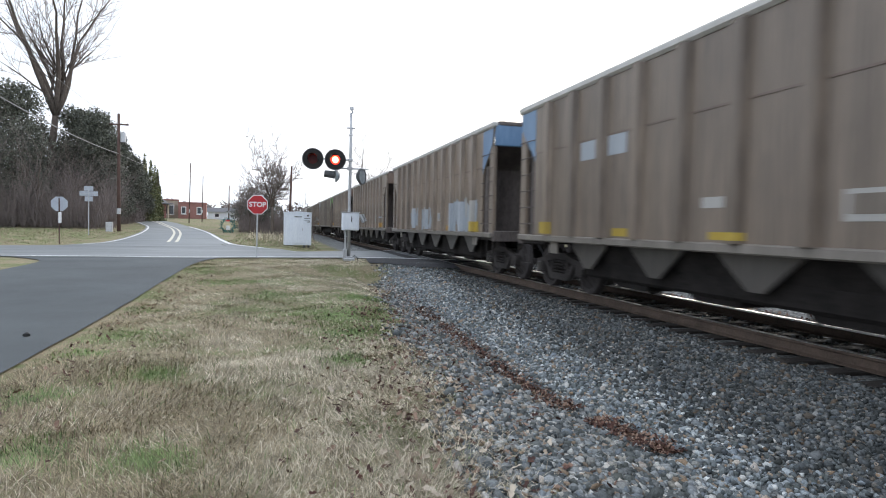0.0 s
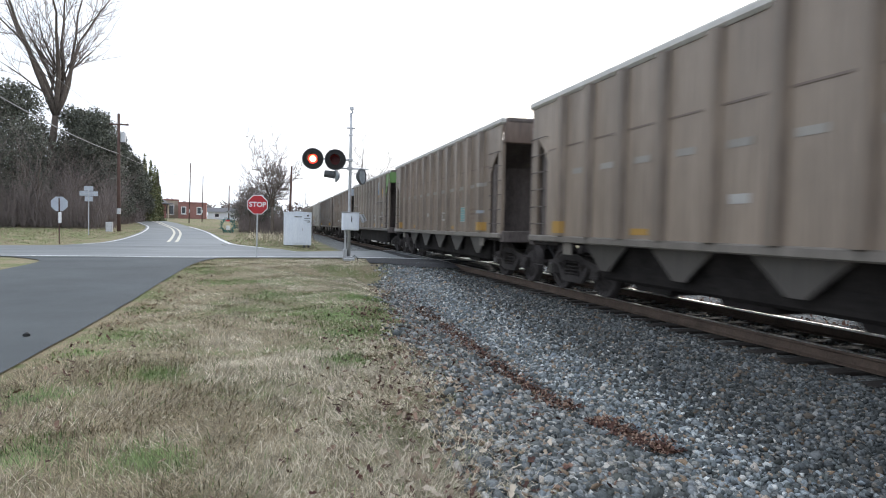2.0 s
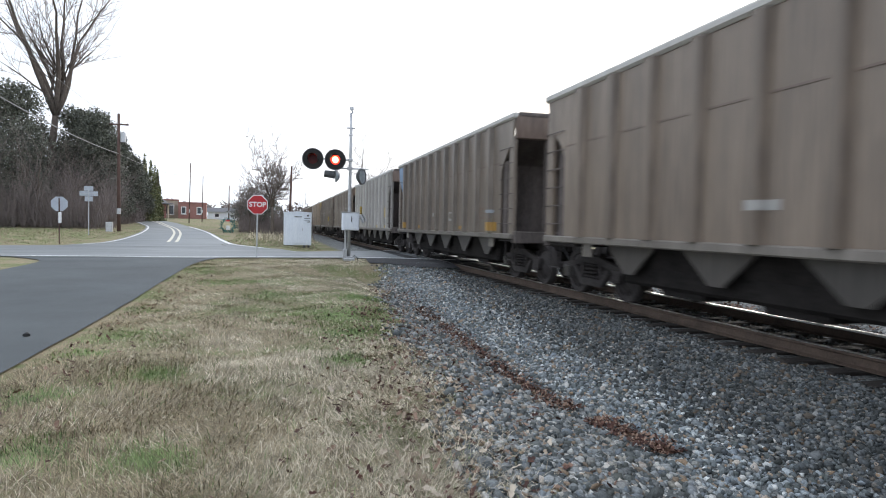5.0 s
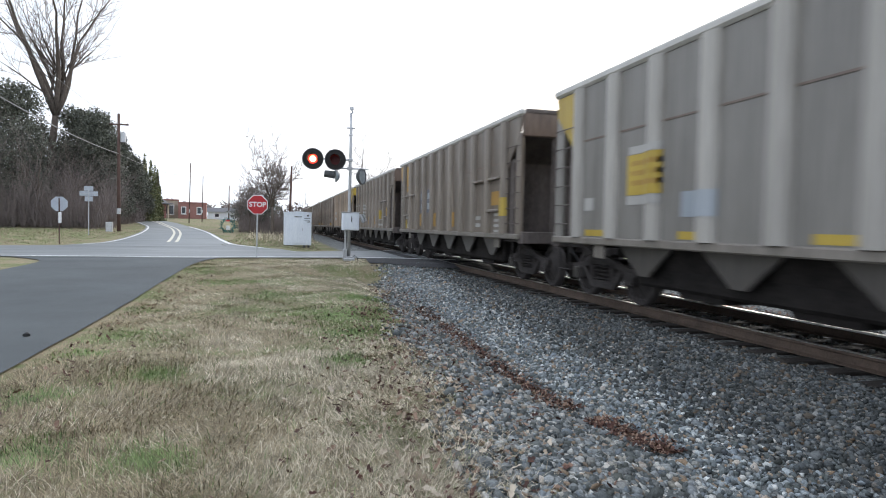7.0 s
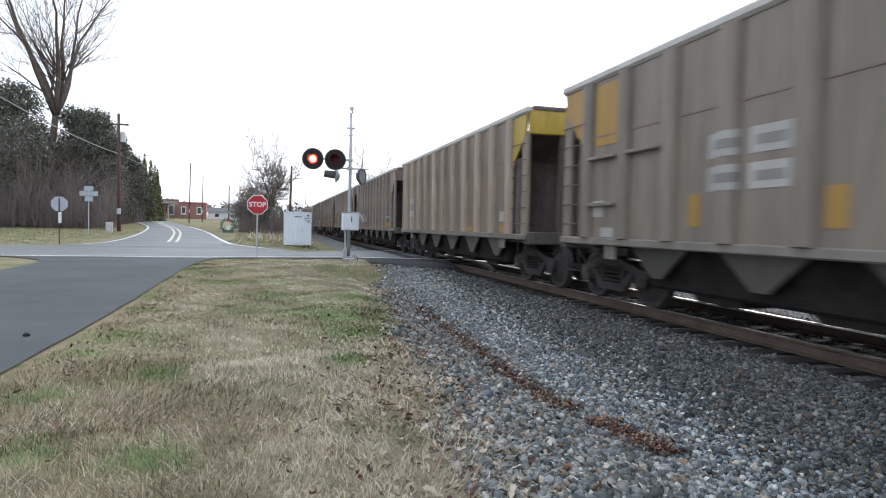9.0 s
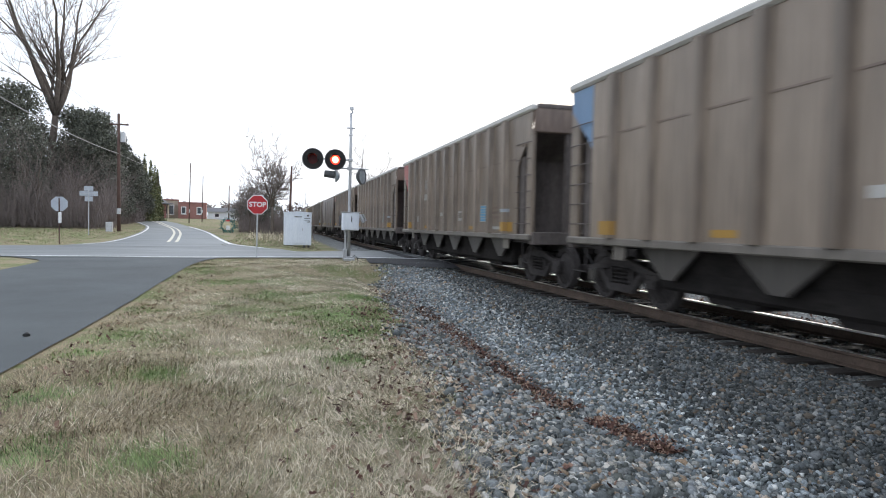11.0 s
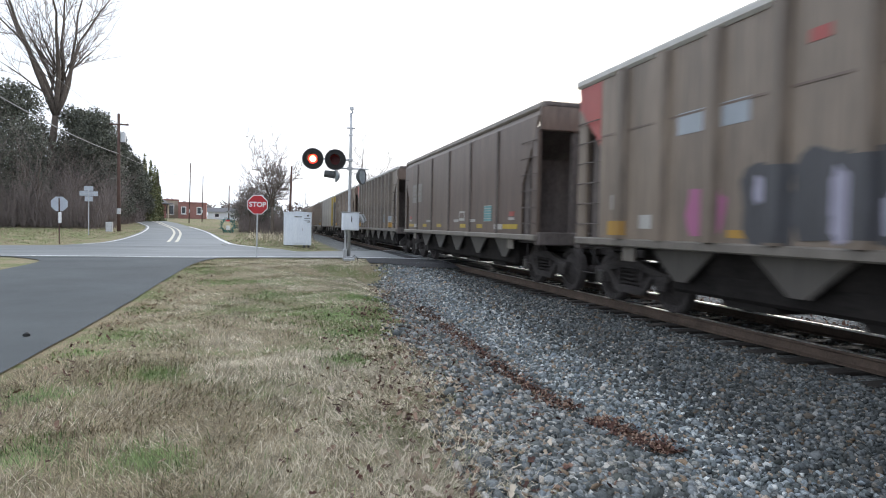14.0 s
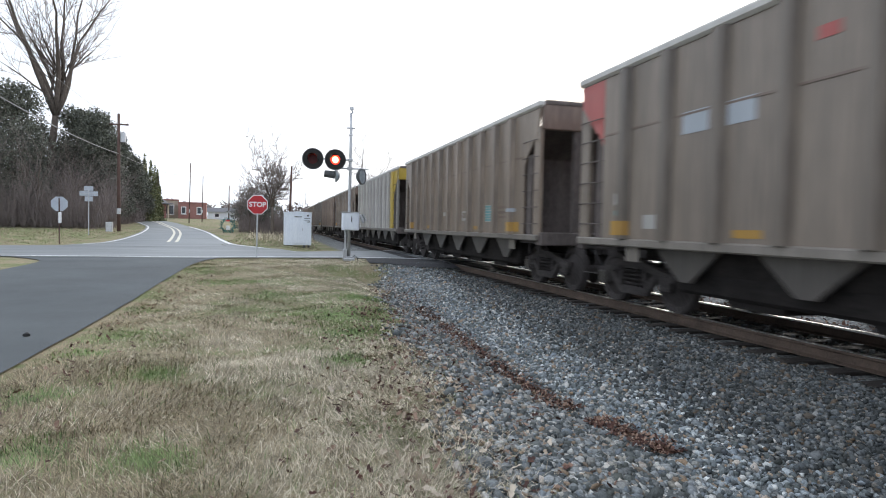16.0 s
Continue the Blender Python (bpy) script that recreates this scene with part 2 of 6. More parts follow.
# Belly steel, blacker than P_SOOT: the shade under the car in its colour.
P_PIT = mat("shaded_black_steel", (0.012, 0.011, 0.011), (0.040, 0.036, 0.034), 0.9, grain=20, patch=2, bump=0.2, spec=0.12)
C_NAVY = paint("faded_navy_panel", (0.045, 0.052, 0.075), (0.10, 0.115, 0.155))
C_BLUE = paint("faded_blue_paint", (0.079, 0.166, 0.302), (0.158, 0.274, 0.432))
C_GREEN = paint("faded_green_paint", (0.079, 0.173, 0.043), (0.158, 0.288, 0.086))
C_YELLOW = paint("faded_yellow_paint", (0.34, 0.23, 0.02), (0.52, 0.37, 0.05))
C_ORANGE = paint("faded_orange_paint", (0.302, 0.158, 0.022), (0.446, 0.259, 0.043))
C_RED = paint("faded_red_paint", (0.288, 0.043, 0.036), (0.432, 0.094, 0.079))
C_WHITE = paint("dusty_white_stencil", (0.302, 0.295, 0.281), (0.490, 0.475, 0.454))
C_PALEBLUE = paint("pale_blue_paint", (0.259, 0.295, 0.338), (0.403, 0.439, 0.482))
C_TEAL = paint("teal_stencil", (0.072, 0.245, 0.259), (0.144, 0.360, 0.374))
C_SKY = paint("bright_blue_panel", (0.058, 0.245, 0.418), (0.108, 0.346, 0.540))
C_FAINT = paint("faint_worn_stencil", (0.20, 0.185, 0.165), (0.36, 0.34, 0.31))
C_BLACK = paint("spray_black", (0.02, 0.02, 0.025), (0.07, 0.07, 0.08))
C_PINK = paint("spray_magenta", (0.288, 0.079, 0.180), (0.418, 0.144, 0.274))
C_LILAC = paint("spray_lilac", (0.274, 0.259, 0.360), (0.396, 0.382, 0.475))


# ---- mesh tools ----
class Geo:
    """Collects vertices and faces of one mesh."""

    def __init__(self):
        self.v, self.f = [], []

    def add(self, vs, fs):
        o = len(self.v)
        self.v.extend(tuple(p) for p in vs)
        self.f.extend(tuple(i + o for i in q) for q in fs)
        return self

    def box(self, cx, cy, cz, sx, sy, sz, b=0.0, m=None):
        """A box, its edges chamfered by b."""
        hx, hy, hz = sx / 2, sy / 2, sz / 2
        if not b:
            vs = [(x, y, z) for x in (-hx, hx) for y in (-hy, hy) for z in (-hz, hz)]
            fs = [(0, 1, 3, 2), (4, 6, 7, 5), (0, 4, 5, 1), (2, 3, 7, 6), (0, 2, 6, 4), (1, 5, 7, 3)]
        else:
            b = min(b, hx * 0.9, hy * 0.9, hz * 0.9)
            vs, ix = [], {}
            for sxx in (-1, 1):
                for syy in (-1, 1):
                    for szz in (-1, 1):
                        for ax in range(3):
                            p = [sxx * (hx - b), syy * (hy - b), szz * (hz - b)]
                            p[ax] = (sxx * hx, syy * hy, szz * hz)[ax]
                            ix[sxx, syy, szz, ax] = len(vs)
                            vs.append(tuple(p))
            s2 = (-1, 1)
            fs = []
            for s in s2:
                fs.append([ix[s, a, c, 0] for a, c in ((-1, -1), (1, -1), (1, 1), (-1, 1))][::s])
                fs.append([ix[a, s, c, 1] for a, c in ((-1, -1), (1, -1), (1, 1), (-1, 1))][::-s])
                fs.append([ix[a, c, s, 2] for a, c in ((-1, -1), (1, -1), (1, 1), (-1, 1))][::s])
            for a in s2:
                for c in s2:
                    fs.append([ix[a, c, -1, 0], ix[a, c, 1, 0], ix[a, c, 1, 1], ix[a, c, -1, 1]])
                    fs.append([ix[a, -1, c, 0], ix[a, 1, c, 0], ix[a, 1, c, 2], ix[a, -1, c, 2]])
                    fs.append([ix[-1, a, c, 1], ix[1, a, c, 1], ix[1, a, c, 2], ix[-1, a, c, 2]])
                    for d in s2:
                        fs.append([ix[a, c, d, 0], ix[a, c, d, 1], ix[a, c, d, 2]])
        if m is not None:
            vs = [m @ Vector(p) for p in vs]
        return self.add([(p[0] + cx, p[1] + cy, p[2] + cz) for p in vs], fs)

    def tube(self, pts, radii, sides=8, caps=True):
        """A tube of varying radius along points."""
        vs, fs = [], []
        pts = [Vector(p) for p in pts]
        k = len(pts)
        if not hasattr(radii, "__len__"):
            radii = [radii] * k
        prev = None
        for i, p in enumerate(pts):
            d = (pts[min(i + 1, k - 1)] - pts[max(i - 1, 0)]).normalized()
            if prev is None:
                prev = d.orthogonal().normalized()
            u = (prev - d * prev.dot(d)).normalized()
            prev = u
            w = d.cross(u)
            for j in range(sides):
                a = 2 * math.pi * j / sides
                vs.append(p + (u * math.cos(a) + w * math.sin(a)) * radii[i])
        for i in range(k - 1):
            for j in range(sides):
                a, c = i * sides + j, i * sides + (j + 1) % sides
                fs.append((a, c, c + sides, a + sides))
        if caps:
            fs.append(tuple(range(sides - 1, -1, -1)))
            fs.append(tuple(range((k - 1) * sides, k * sides)))
        return self.add(vs, fs)

    def prism(self, outline, axis, lo, hi):
        """A flat outline (two coordinates, in the order of the two other axes) given depth along an axis."""
        k = len(outline)
        vs = []
        for d in (lo, hi):
            for a, c in outline:
                p = [a, c]
                p.insert(axis, d)
                vs.append(p)
        fs = [tuple(range(k - 1, -1, -1)), tuple(range(k, 2 * k))]
        fs += [(i, (i + 1) % k, k + (i + 1) % k, k + i) for i in range(k)]
        return self.add(vs, fs)

    def mesh(self, name, material, smooth=False):
        me = bpy.data.meshes.new(name)
        me.from_pydata(self.v, [], self.f)
        if smooth:
            me.shade_smooth()
        me.materials.append(material)
        me.update()
        return me


def part(name, geo, material, parent, label="", smooth=False, at=None):
    """One mesh part under its thing. geo may be a Geo or a finished mesh."""
    me = geo if isinstance(geo, bpy.types.Mesh) else geo.mesh(name, material, smooth)
    ob = new(name, me)
    ob.parent = parent
    if at is not None:
        ob.matrix_basis = at
    if label:
        ob["label"] = label
    return ob


def thing(name, m, label, category, group="", kind=""):
    ob = new(name)
    ob.empty_display_size = 0.2
    ob.matrix_basis = m
    return tagged(ob, label, category, group, kind)


def solid(name, geo, material, label, category="", group="", kind="", smooth=False, m=None):
    """A thing or a piece of the setting that is one mesh."""
    ob = new(name, geo if isinstance(geo, bpy.types.Mesh) else geo.mesh(name, material, smooth))
    if m is not None:
        ob.matrix_basis = m
    return tagged(ob, label, category, group, kind)


def big_mesh(name, verts, faces_flat, per, material, smooth=False):
    """A large mesh from arrays: all faces have the same number of corners."""
    me = bpy.data.meshes.new(name)
    nv, nf = len(verts), len(faces_flat) // per
    me.vertices.add(nv)
    me.vertices.foreach_set("co", np.asarray(verts, dtype=np.float32).ravel())
    me.loops.add(nf * per)
    me.loops.foreach_set("vertex_index", np.asarray(faces_flat, dtype=np.int32))
    me.polygons.add(nf)
    me.polygons.foreach_set("loop_start", np.arange(0, nf * per, per, dtype=np.int32))
    me.polygons.foreach_set("loop_total", np.full(nf, per, dtype=np.int32))
    me.materials.append(material)
    me.update(calc_edges=True)
    if smooth:
        me.shade_smooth()
    return me


rng = np.random.default_rng(7)


def step(a, b, x):
    t = np.clip((np.asarray(x, float) - a) / (b - a), 0, 1)
    return t * t * (3 - 2 * t)


TRACK = 7.06      # centre line of the track
CROSS_A, CROSS_B = 22.3, 32.0


def height(x, y):
    """Height of the ground sheet; the rail tops are at zero."""
    x, y = np.asarray(x, float), np.asarray(y, float)
    z = -0.36 + 0.22 * step(11, 24, y)
    # the land rises beyond the junction, away from the track
    z = z + 0.0218 * np.clip(y - 42, 0, 90) * step(6, -6, x)
    z = z + 0.25 * step(-9, -16, x) * step(36, 44, y)
    # the bank: shoulder, slope, shallow ditch
    d = np.abs(x - TRACK)
    off = np.maximum(step(19.6, 21.2, y) - step(31.5, 33.5, y), 0)
    bank = np.interp(d, [0, 1.75, 2.0, 3.85, 4.25, 4.7, 5.3, 6.0, 7.5], [-0.21, -0.21, -0.25, -0.56, -0.57, -0.40, -0.33, -0.35, -0.36])
    w = step(7.0, 5.2, d)
    bankz = np.where(y > 21, np.maximum(bank, -0.36), bank)
    z = z * (1 - w) + bankz * w
    flat = off * step(11.5, 6.0, d)
    z = z * (1 - flat) + (-0.10 + 0.055 * step(5.5, 1.5, d)) * flat
    # small unevenness of the verge
    rough = 0.03 * np.sin(1.7 * x + 0.6 * y) * np.sin(0.9 * y - 0.8 * x) + 0.015 * np.sin(4.1 * x) * np.sin(3.3 * y + x)
    z = z + rough * step(22, 17, y) * step(-3.2, -2.0, x) * step(3.0, 4.5, d)
    return z


def ground_sheet():
    def axis(lo, a, b, fine, hi):
        mid = np.arange(a, b + 1e-6, fine)
        out, s = [b], fine
        while out[-1] < hi:
            s *= 1.22
            out.append(min(out[-1] + s, hi))
        inn, s = [a], fine
        while inn[-1] > lo:
            s *= 1.22
            inn.append(max(inn[-1] - s, lo))
        return np.array(sorted(set(inn[1:])) + list(mid) + out[1:])
    xs, ys = axis(-1800, -4, 13, 0.2, 1800), axis(-1800, 1, 50, 0.33, 1800)
    gx, gy = np.meshgrid(xs, ys)
    gz = height(gx, gy)
    v = np.stack([gx, gy, gz], -1).reshape(-1, 3)
    w = len(xs)
    i = (np.arange(len(ys) - 1)[:, None] * w + np.arange(w - 1)[None, :]).ravel()
    f = np.stack([i, i + 1, i + w + 1, i + w], -1).ravel()
    tagged(new("ground", big_mesh("ground", v, f, 4, M_GROUND, True)), "dry winter turf verge and stony track bed", "ground", kind="structure")


ground_sheet()


def smooth_line(pts, n=12):
    """Catmull-Rom through points in the plan."""
    p = [np.array(q, float) for q in pts]
    p = [2 * p[0] - p[1]] + p + [2 * p[-1] - p[-2]]
    out = []
    for i in range(1, len(p) - 2):
        for k in range(n):
            t = k / n
            out.append(0.5 * ((2 * p[i]) + (-p[i - 1] + p[i + 1]) * t + (2 * p[i - 1] - 5 * p[i] + 4 * p[i + 1] - p[i + 2]) * t * t
                              + (-p[i - 1] + 3 * p[i] - 3 * p[i + 1] + p[i + 2]) * t ** 3))
    out.append(p[-2])
    return np.array(out)


def sheet(name, a, b, lift, material, label, category, across=10, kind="structure"):
    """A surfaced strip between two plan lines, laid on the ground."""
    v, f = [], []
    n = len(a)
    for i in range(n):
        for j in range(across + 1):
            t = j / across
            x, y = a[i] * (1 - t) + b[i] * t
            v.append((x, y, float(height(x, y)) + lift))
    w = across + 1
    for i in range(n - 1):
        for j in range(across):
            f += [i * w + j, i * w + j + 1, (i + 1) * w + j + 1, (i + 1) * w + j]
    return tagged(new(name, big_mesh(name, np.array(v), f, 4, material, True)), label, category, kind=kind)


def stripe(name, line, width, lift, material, label):
    """A painted line along a plan line."""
    d = np.gradient(line, axis=0)
    d /= np.linalg.norm(d, axis=1)[:, None]
    nrm = np.stack([-d[:, 1], d[:, 0]], -1) * width / 2
    return sheet(name, line - nrm, line + nrm, lift, material, label, "road marking", 1)


# ---- roads ----
NEAR_EDGE = smooth_line([(-90, 24), (-40, 25.6), (-16, 26.2), (-10, 26.3), (-3.3, 25.7), (0, 25.5), (2.7, 25.2), (4.8, 23.9), (6.5, 23.0), (9, 21.6), (14, 18.8), (30, 9), (70, -16)])
FAR_EDGE = smooth_line([(-90, 33), (-40, 35), (-16, 36.6), (-10, 38.0), (-3.3, 38.2), (0, 35.6), (2.7, 34.4), (4.8, 32.8), (6.5, 31.0), (9, 29.6), (14, 26.8), (30, 17), (70, -8)])
sheet("road", NEAR_EDGE, FAR_EDGE, 0.035, M_PALE_ASPHALT, "pale worn asphalt cross road over the track", "road")
FL = smooth_line([(-11.2, 37.4), (-10.4, 42), (-10.4, 48), (-11.4, 59), (-13.2, 71), (-15.6, 80), (-20.5, 98), (-30, 120), (-52, 150), (-90, 180)])
FR = smooth_line([(-0.2, 35.4), (-2.2, 41), (-3.6, 48), (-5.4, 59), (-7.4, 69), (-9.6, 78), (-14.0, 93), (-23, 114), (-47, 144), (-86, 173)])
sheet("road_far", FL, FR, 0.045, M_PALE_ASPHALT, "pale asphalt road winding uphill between verges", "road")
SL = smooth_line([(-7.6, -60), (-7.6, 0), (-7.6, 10), (-7.55, 19), (-7.7, 23.6), (-9.6, 26.4)])
SR = smooth_line([(-2.8, -60), (-2.8, 0), (-2.8, 10), (-2.75, 18), (-2.55, 23.2), (-2.0, 26.2)])
sheet("side_road", SL, SR, 0.028, M_ASPHALT, "dark grey asphalt side road beside the verge", "road", 16)
PA = smooth_line([(3.3, 21.6), (4.7, 20.6), (6.25, 20.0)])
PB = smooth_line([(3.6, 24.7), (4.8, 24.1), (6.25, 23.4)])
sheet("asphalt_apron", PA, PB, 0.05, M_NEW_ASPHALT, "fresh black asphalt apron at the crossing", "road")
stripe("edge_line", NEAR_EDGE[28:100] + np.array([0, 0.42]), 0.30, 0.05, M_ROADPAINT, "white painted edge line across the junction")
stripe("edge_line_2", FL[4:] + np.array([0.25, 0]), 0.16, 0.06, M_ROADPAINT, "white edge line on the bend")
stripe("edge_line_3", np.concatenate([FR[60:0:-1] - np.array([0.25, 0]), FAR_EDGE[64:105] - np.array([0, 0.4])]), 0.26, 0.062, M_ROADPAINT, "white edge line beside the grass")
MID = (FL + FR) / 2
stripe("centre_line", MID[16:] + np.array([-0.22, 0]), 0.2, 0.066, M_YELLOWPAINT, "pale double centre line on the bend")
stripe("centre_line_2", MID[16:] + np.array([0.28, 0]), 0.2, 0.066, M_YELLOWPAINT, "pale double centre line on the bend")

# ---- the track ----
T0, T1 = -60.0, 330.0
track = thing("railway_track", pose(TRACK, 0, 0), "single railway track of rusty rails on dark ties", "railway track")


def rail(x):
    prof = [(-0.07, -0.172), (0.07, -0.172), (0.07, -0.16), (0.012, -0.14), (0.010, -0.05), (0.034, -0.04), (0.034, -0.013), (-0.034, -0.013), (-0.034, -0.04), (-0.010, -0.05), (-0.012, -0.14), (-0.07, -0.16)]
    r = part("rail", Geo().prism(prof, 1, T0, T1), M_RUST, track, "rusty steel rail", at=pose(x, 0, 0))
    g = -1 if x > 0 else 1
    h = Geo().prism([(g * 0.037, -0.034), (g * 0.037, -0.004), (g * 0.026, 0.0), (-g * 0.014, 0.0), (-g * 0.018, -0.003), (-g * 0.018, -0.011), (g * 0.030, -0.011), (g * 0.030, -0.034)], 1, T0, T1)
    part("rail_head", h, M_RAILHEAD, r, "polished running surface")


for rx in (-0.7525, 0.7525):
    rail(rx)


# ---- the train ----
PITCH_OF_CARS = 15.364
HALF, WIDE = 6.78, 1.62          # half length and half width of a car body
SILL, TOP = 1.12, 4.0
WHEEL_R = 0.457


def side_points(z_cut=2.72, z_arch=3.45, cut=0.8, kind="ribbed"):
    """Outline of a side sheet in (y, z), cut away at both lower ends."""
    h = HALF
    arc = [(h - cut, z_cut), (h - cut * 0.8, z_cut + 0.22), (h - cut * 0.48, z_cut + 0.44), (h - 0.1, z_arch)]
    if kind == "panel":
        arc = [(h - cut, z_cut - 0.4), (h - cut * 0.6, z_cut + 0.1), (h - 0.1, z_arch)]
    right = [(h - cut, SILL + 0.05)] + arc + [(h, TOP - 0.1)]
    left = [(-a, c) for a, c in reversed(right)]
    return right + left


CAR_MESHES = {}


def shared(key, make):
    if key not in CAR_MESHES:
        CAR_MESHES[key] = make()
    return CAR_MESHES[key]


def wheelset_mesh():
    g = Geo()
    for s in (-1, 1):
        prof = [(0.0, 0.09), (0.11, 0.09), (0.13, 0.20), (0.345, 0.04), (0.36, 0.07), (WHEEL_R, 0.07), (WHEEL_R + 0.025, -0.05), (WHEEL_R + 0.02, -0.075), (0.36, -0.07), (0.13, -0.06), (0.0, -0.06)]
        n = 28
        vs, fs = [], []
        for j in range(n):
            a = 2 * math.pi * j / n
            for r, x in prof:
                vs.append((s * (0.7525 + x), r * math.cos(a), r * math.sin(a)))
        k = len(prof)
        for j in range(n):
            for i in range(k - 1):
                p, q = j * k + i, ((j + 1) % n) * k + i
                fs.append((p, q, q + 1, p + 1))
        g.add(vs, fs)
        # end cap with three bolts
        g.tube([(s * 0.84, 0, 0), (s * 1.06, 0, 0)], 0.095, 14)
        for b in range(3):
            a = b * 2.0944
            g.tube([(s * 1.06, 0.05 * math.cos(a), 0.05 * math.sin(a)), (s * 1.085, 0.05 * math.cos(a), 0.05 * math.sin(a))], 0.018, 6)
    g.tube([(-0.76, 0, 0), (0.76, 0, 0)], 0.085, 12)
    return g.mesh("wheelset", P_SOOT)


def side_frame_mesh():
    """Cast truck side: arched top member, pedestals, spring window and springs."""
    g = Geo()
    for seg in ([(-1.12, 0.50), (-1.12, 0.62), (-0.62, 0.70), (-0.3, 0.80), (0.3, 0.80), (0.62, 0.70), (1.12, 0.62), (1.12, 0.50), (0.66, 0.56), (0.34, 0.66), (-0.34, 0.66), (-0.66, 0.56)],
                [(-0.72, 0.57), (-0.60, 0.60), (-0.34, 0.36), (0.34, 0.36), (0.60, 0.60), (0.72, 0.57), (0.40, 0.22), (-0.40, 0.22)],
                [(-0.40, 0.34), (-0.31, 0.34), (-0.31, 0.70), (-0.40, 0.70)], [(0.31, 0.34), (0.40, 0.34), (0.40, 0.70), (0.31, 0.70)]):
        g.prism(seg, 0, -0.055, 0.055)
    for y in (-0.9, 0.9):
        g.box(0, y, 0.47, 0.14, 0.30, 0.26, 0.02)
    for y in (-0.2, -0.07, 0.07, 0.2):
        pts = [(0.055 * math.cos(a * 0.9), y + 0.055 * math.sin(a * 0.9), 0.36 + a * 0.0105) for a in range(28)]
        g.tube(pts, 0.016, 5)
    return g.mesh("side_frame", P_SOOT)


def coupler_mesh():
    g = Geo()
    g.box(0, 0.25, 0.86, 0.16, 0.7, 0.16, 0.02)
    g.box(0.02, 0.66, 0.86, 0.32, 0.26, 0.28, 0.05)
    g.box(0.13, 0.82, 0.86, 0.10, 0.20, 0.27, 0.04)
    return g.mesh("coupler", P_SOOT)


RIB = [(0.0, -0.13), (-0.11, -0.085), (-0.11, 0.085), (0.0, 0.13)]
POST = [(0.0, -0.17), (-0.07, -0.15), (-0.11, -0.07), (-0.11, 0.07), (-0.07, 0.15), (0.0, 0.17)]


def posts_for(kind):
    """Places of the upright side posts."""
    if kind == "ribbed":
        return [(i - 5) * 1.055 for i in range(11)]
    if kind == "panel":
        return [(i - 2) * 2.2 for i in range(5)]
    return [(i - 5) * 1.16 for i in range(11)]


def body_mesh(kind, p, side):
    """One side sheet with its thickness."""
    g = Geo()
    pts = side_points(kind=kind)
    for s in (side,):
        if kind == "panel":
            # the top part leans inwards
            for lo, hi, x0, x1 in ((SILL + 0.05, 3.74, WIDE, WIDE), (3.74, TOP - 0.06, WIDE, WIDE - 0.09)):
                o = [(HALF - 0.8 if lo < 2 else HALF, lo), (HALF, hi)] if lo > 2 else None
                if o is None:
                    q = [(a, min(c, 3.74)) for a, c in pts]
                    g.prism(q, 0, s * x0 - 0.02, s * x0 + 0.02)
                else:
                    a = [(s * x0, y, lo) for y in (-HALF, HALF)] + [(s * x1, y, hi) for y in (HALF, -HALF)]
                    b = [(x - s * 0.04, y, z) for x, y, z in a]
                    g.add(a + b, [(0, 1, 2, 3), (7, 6, 5, 4), (0, 4, 5, 1), (1, 5, 6, 2), (2, 6, 7, 3), (3, 7, 4, 0)])
        else:
            g.prism(pts, 0, s * WIDE - 0.02, s * WIDE + 0.02)
    return g.mesh("side_sheet", p)


def end_mesh():
    """Sloped end sheet with its stiffeners, dark with soot."""
    g = Geo()
    w = WIDE - 0.06
    line = [(HALF - 0.06, 3.50), (HALF - 1.2, 2.95), (HALF - 2.5, 1.2)]
    for (y0, z0), (y1, z1) in zip(line, line[1:]):
        a = [(-w, y0, z0), (w, y0, z0), (w, y1, z1), (-w, y1, z1)]
        g.add(a + [(x, y - 0.03, z + 0.03) for x, y, z in a], [(0, 1, 2, 3), (7, 6, 5, 4), (0, 4, 5, 1), (1, 5, 6, 2), (2, 6, 7, 3), (3, 7, 4, 0)])
    return g.mesh("slope_sheet", P_END)


def end_post_mesh():
    return Geo().box(0, 0, 2.32, 0.16, 0.12, 2.3, 0.015).mesh("end_post", P_END)


def rung_mesh():
    return Geo().tube([(0.02, -0.36, 0), (-0.05, -0.34, 0), (-0.05, 0.34, 0), (0.02, 0.36, 0)], 0.010, 5).mesh("rung", P_END)


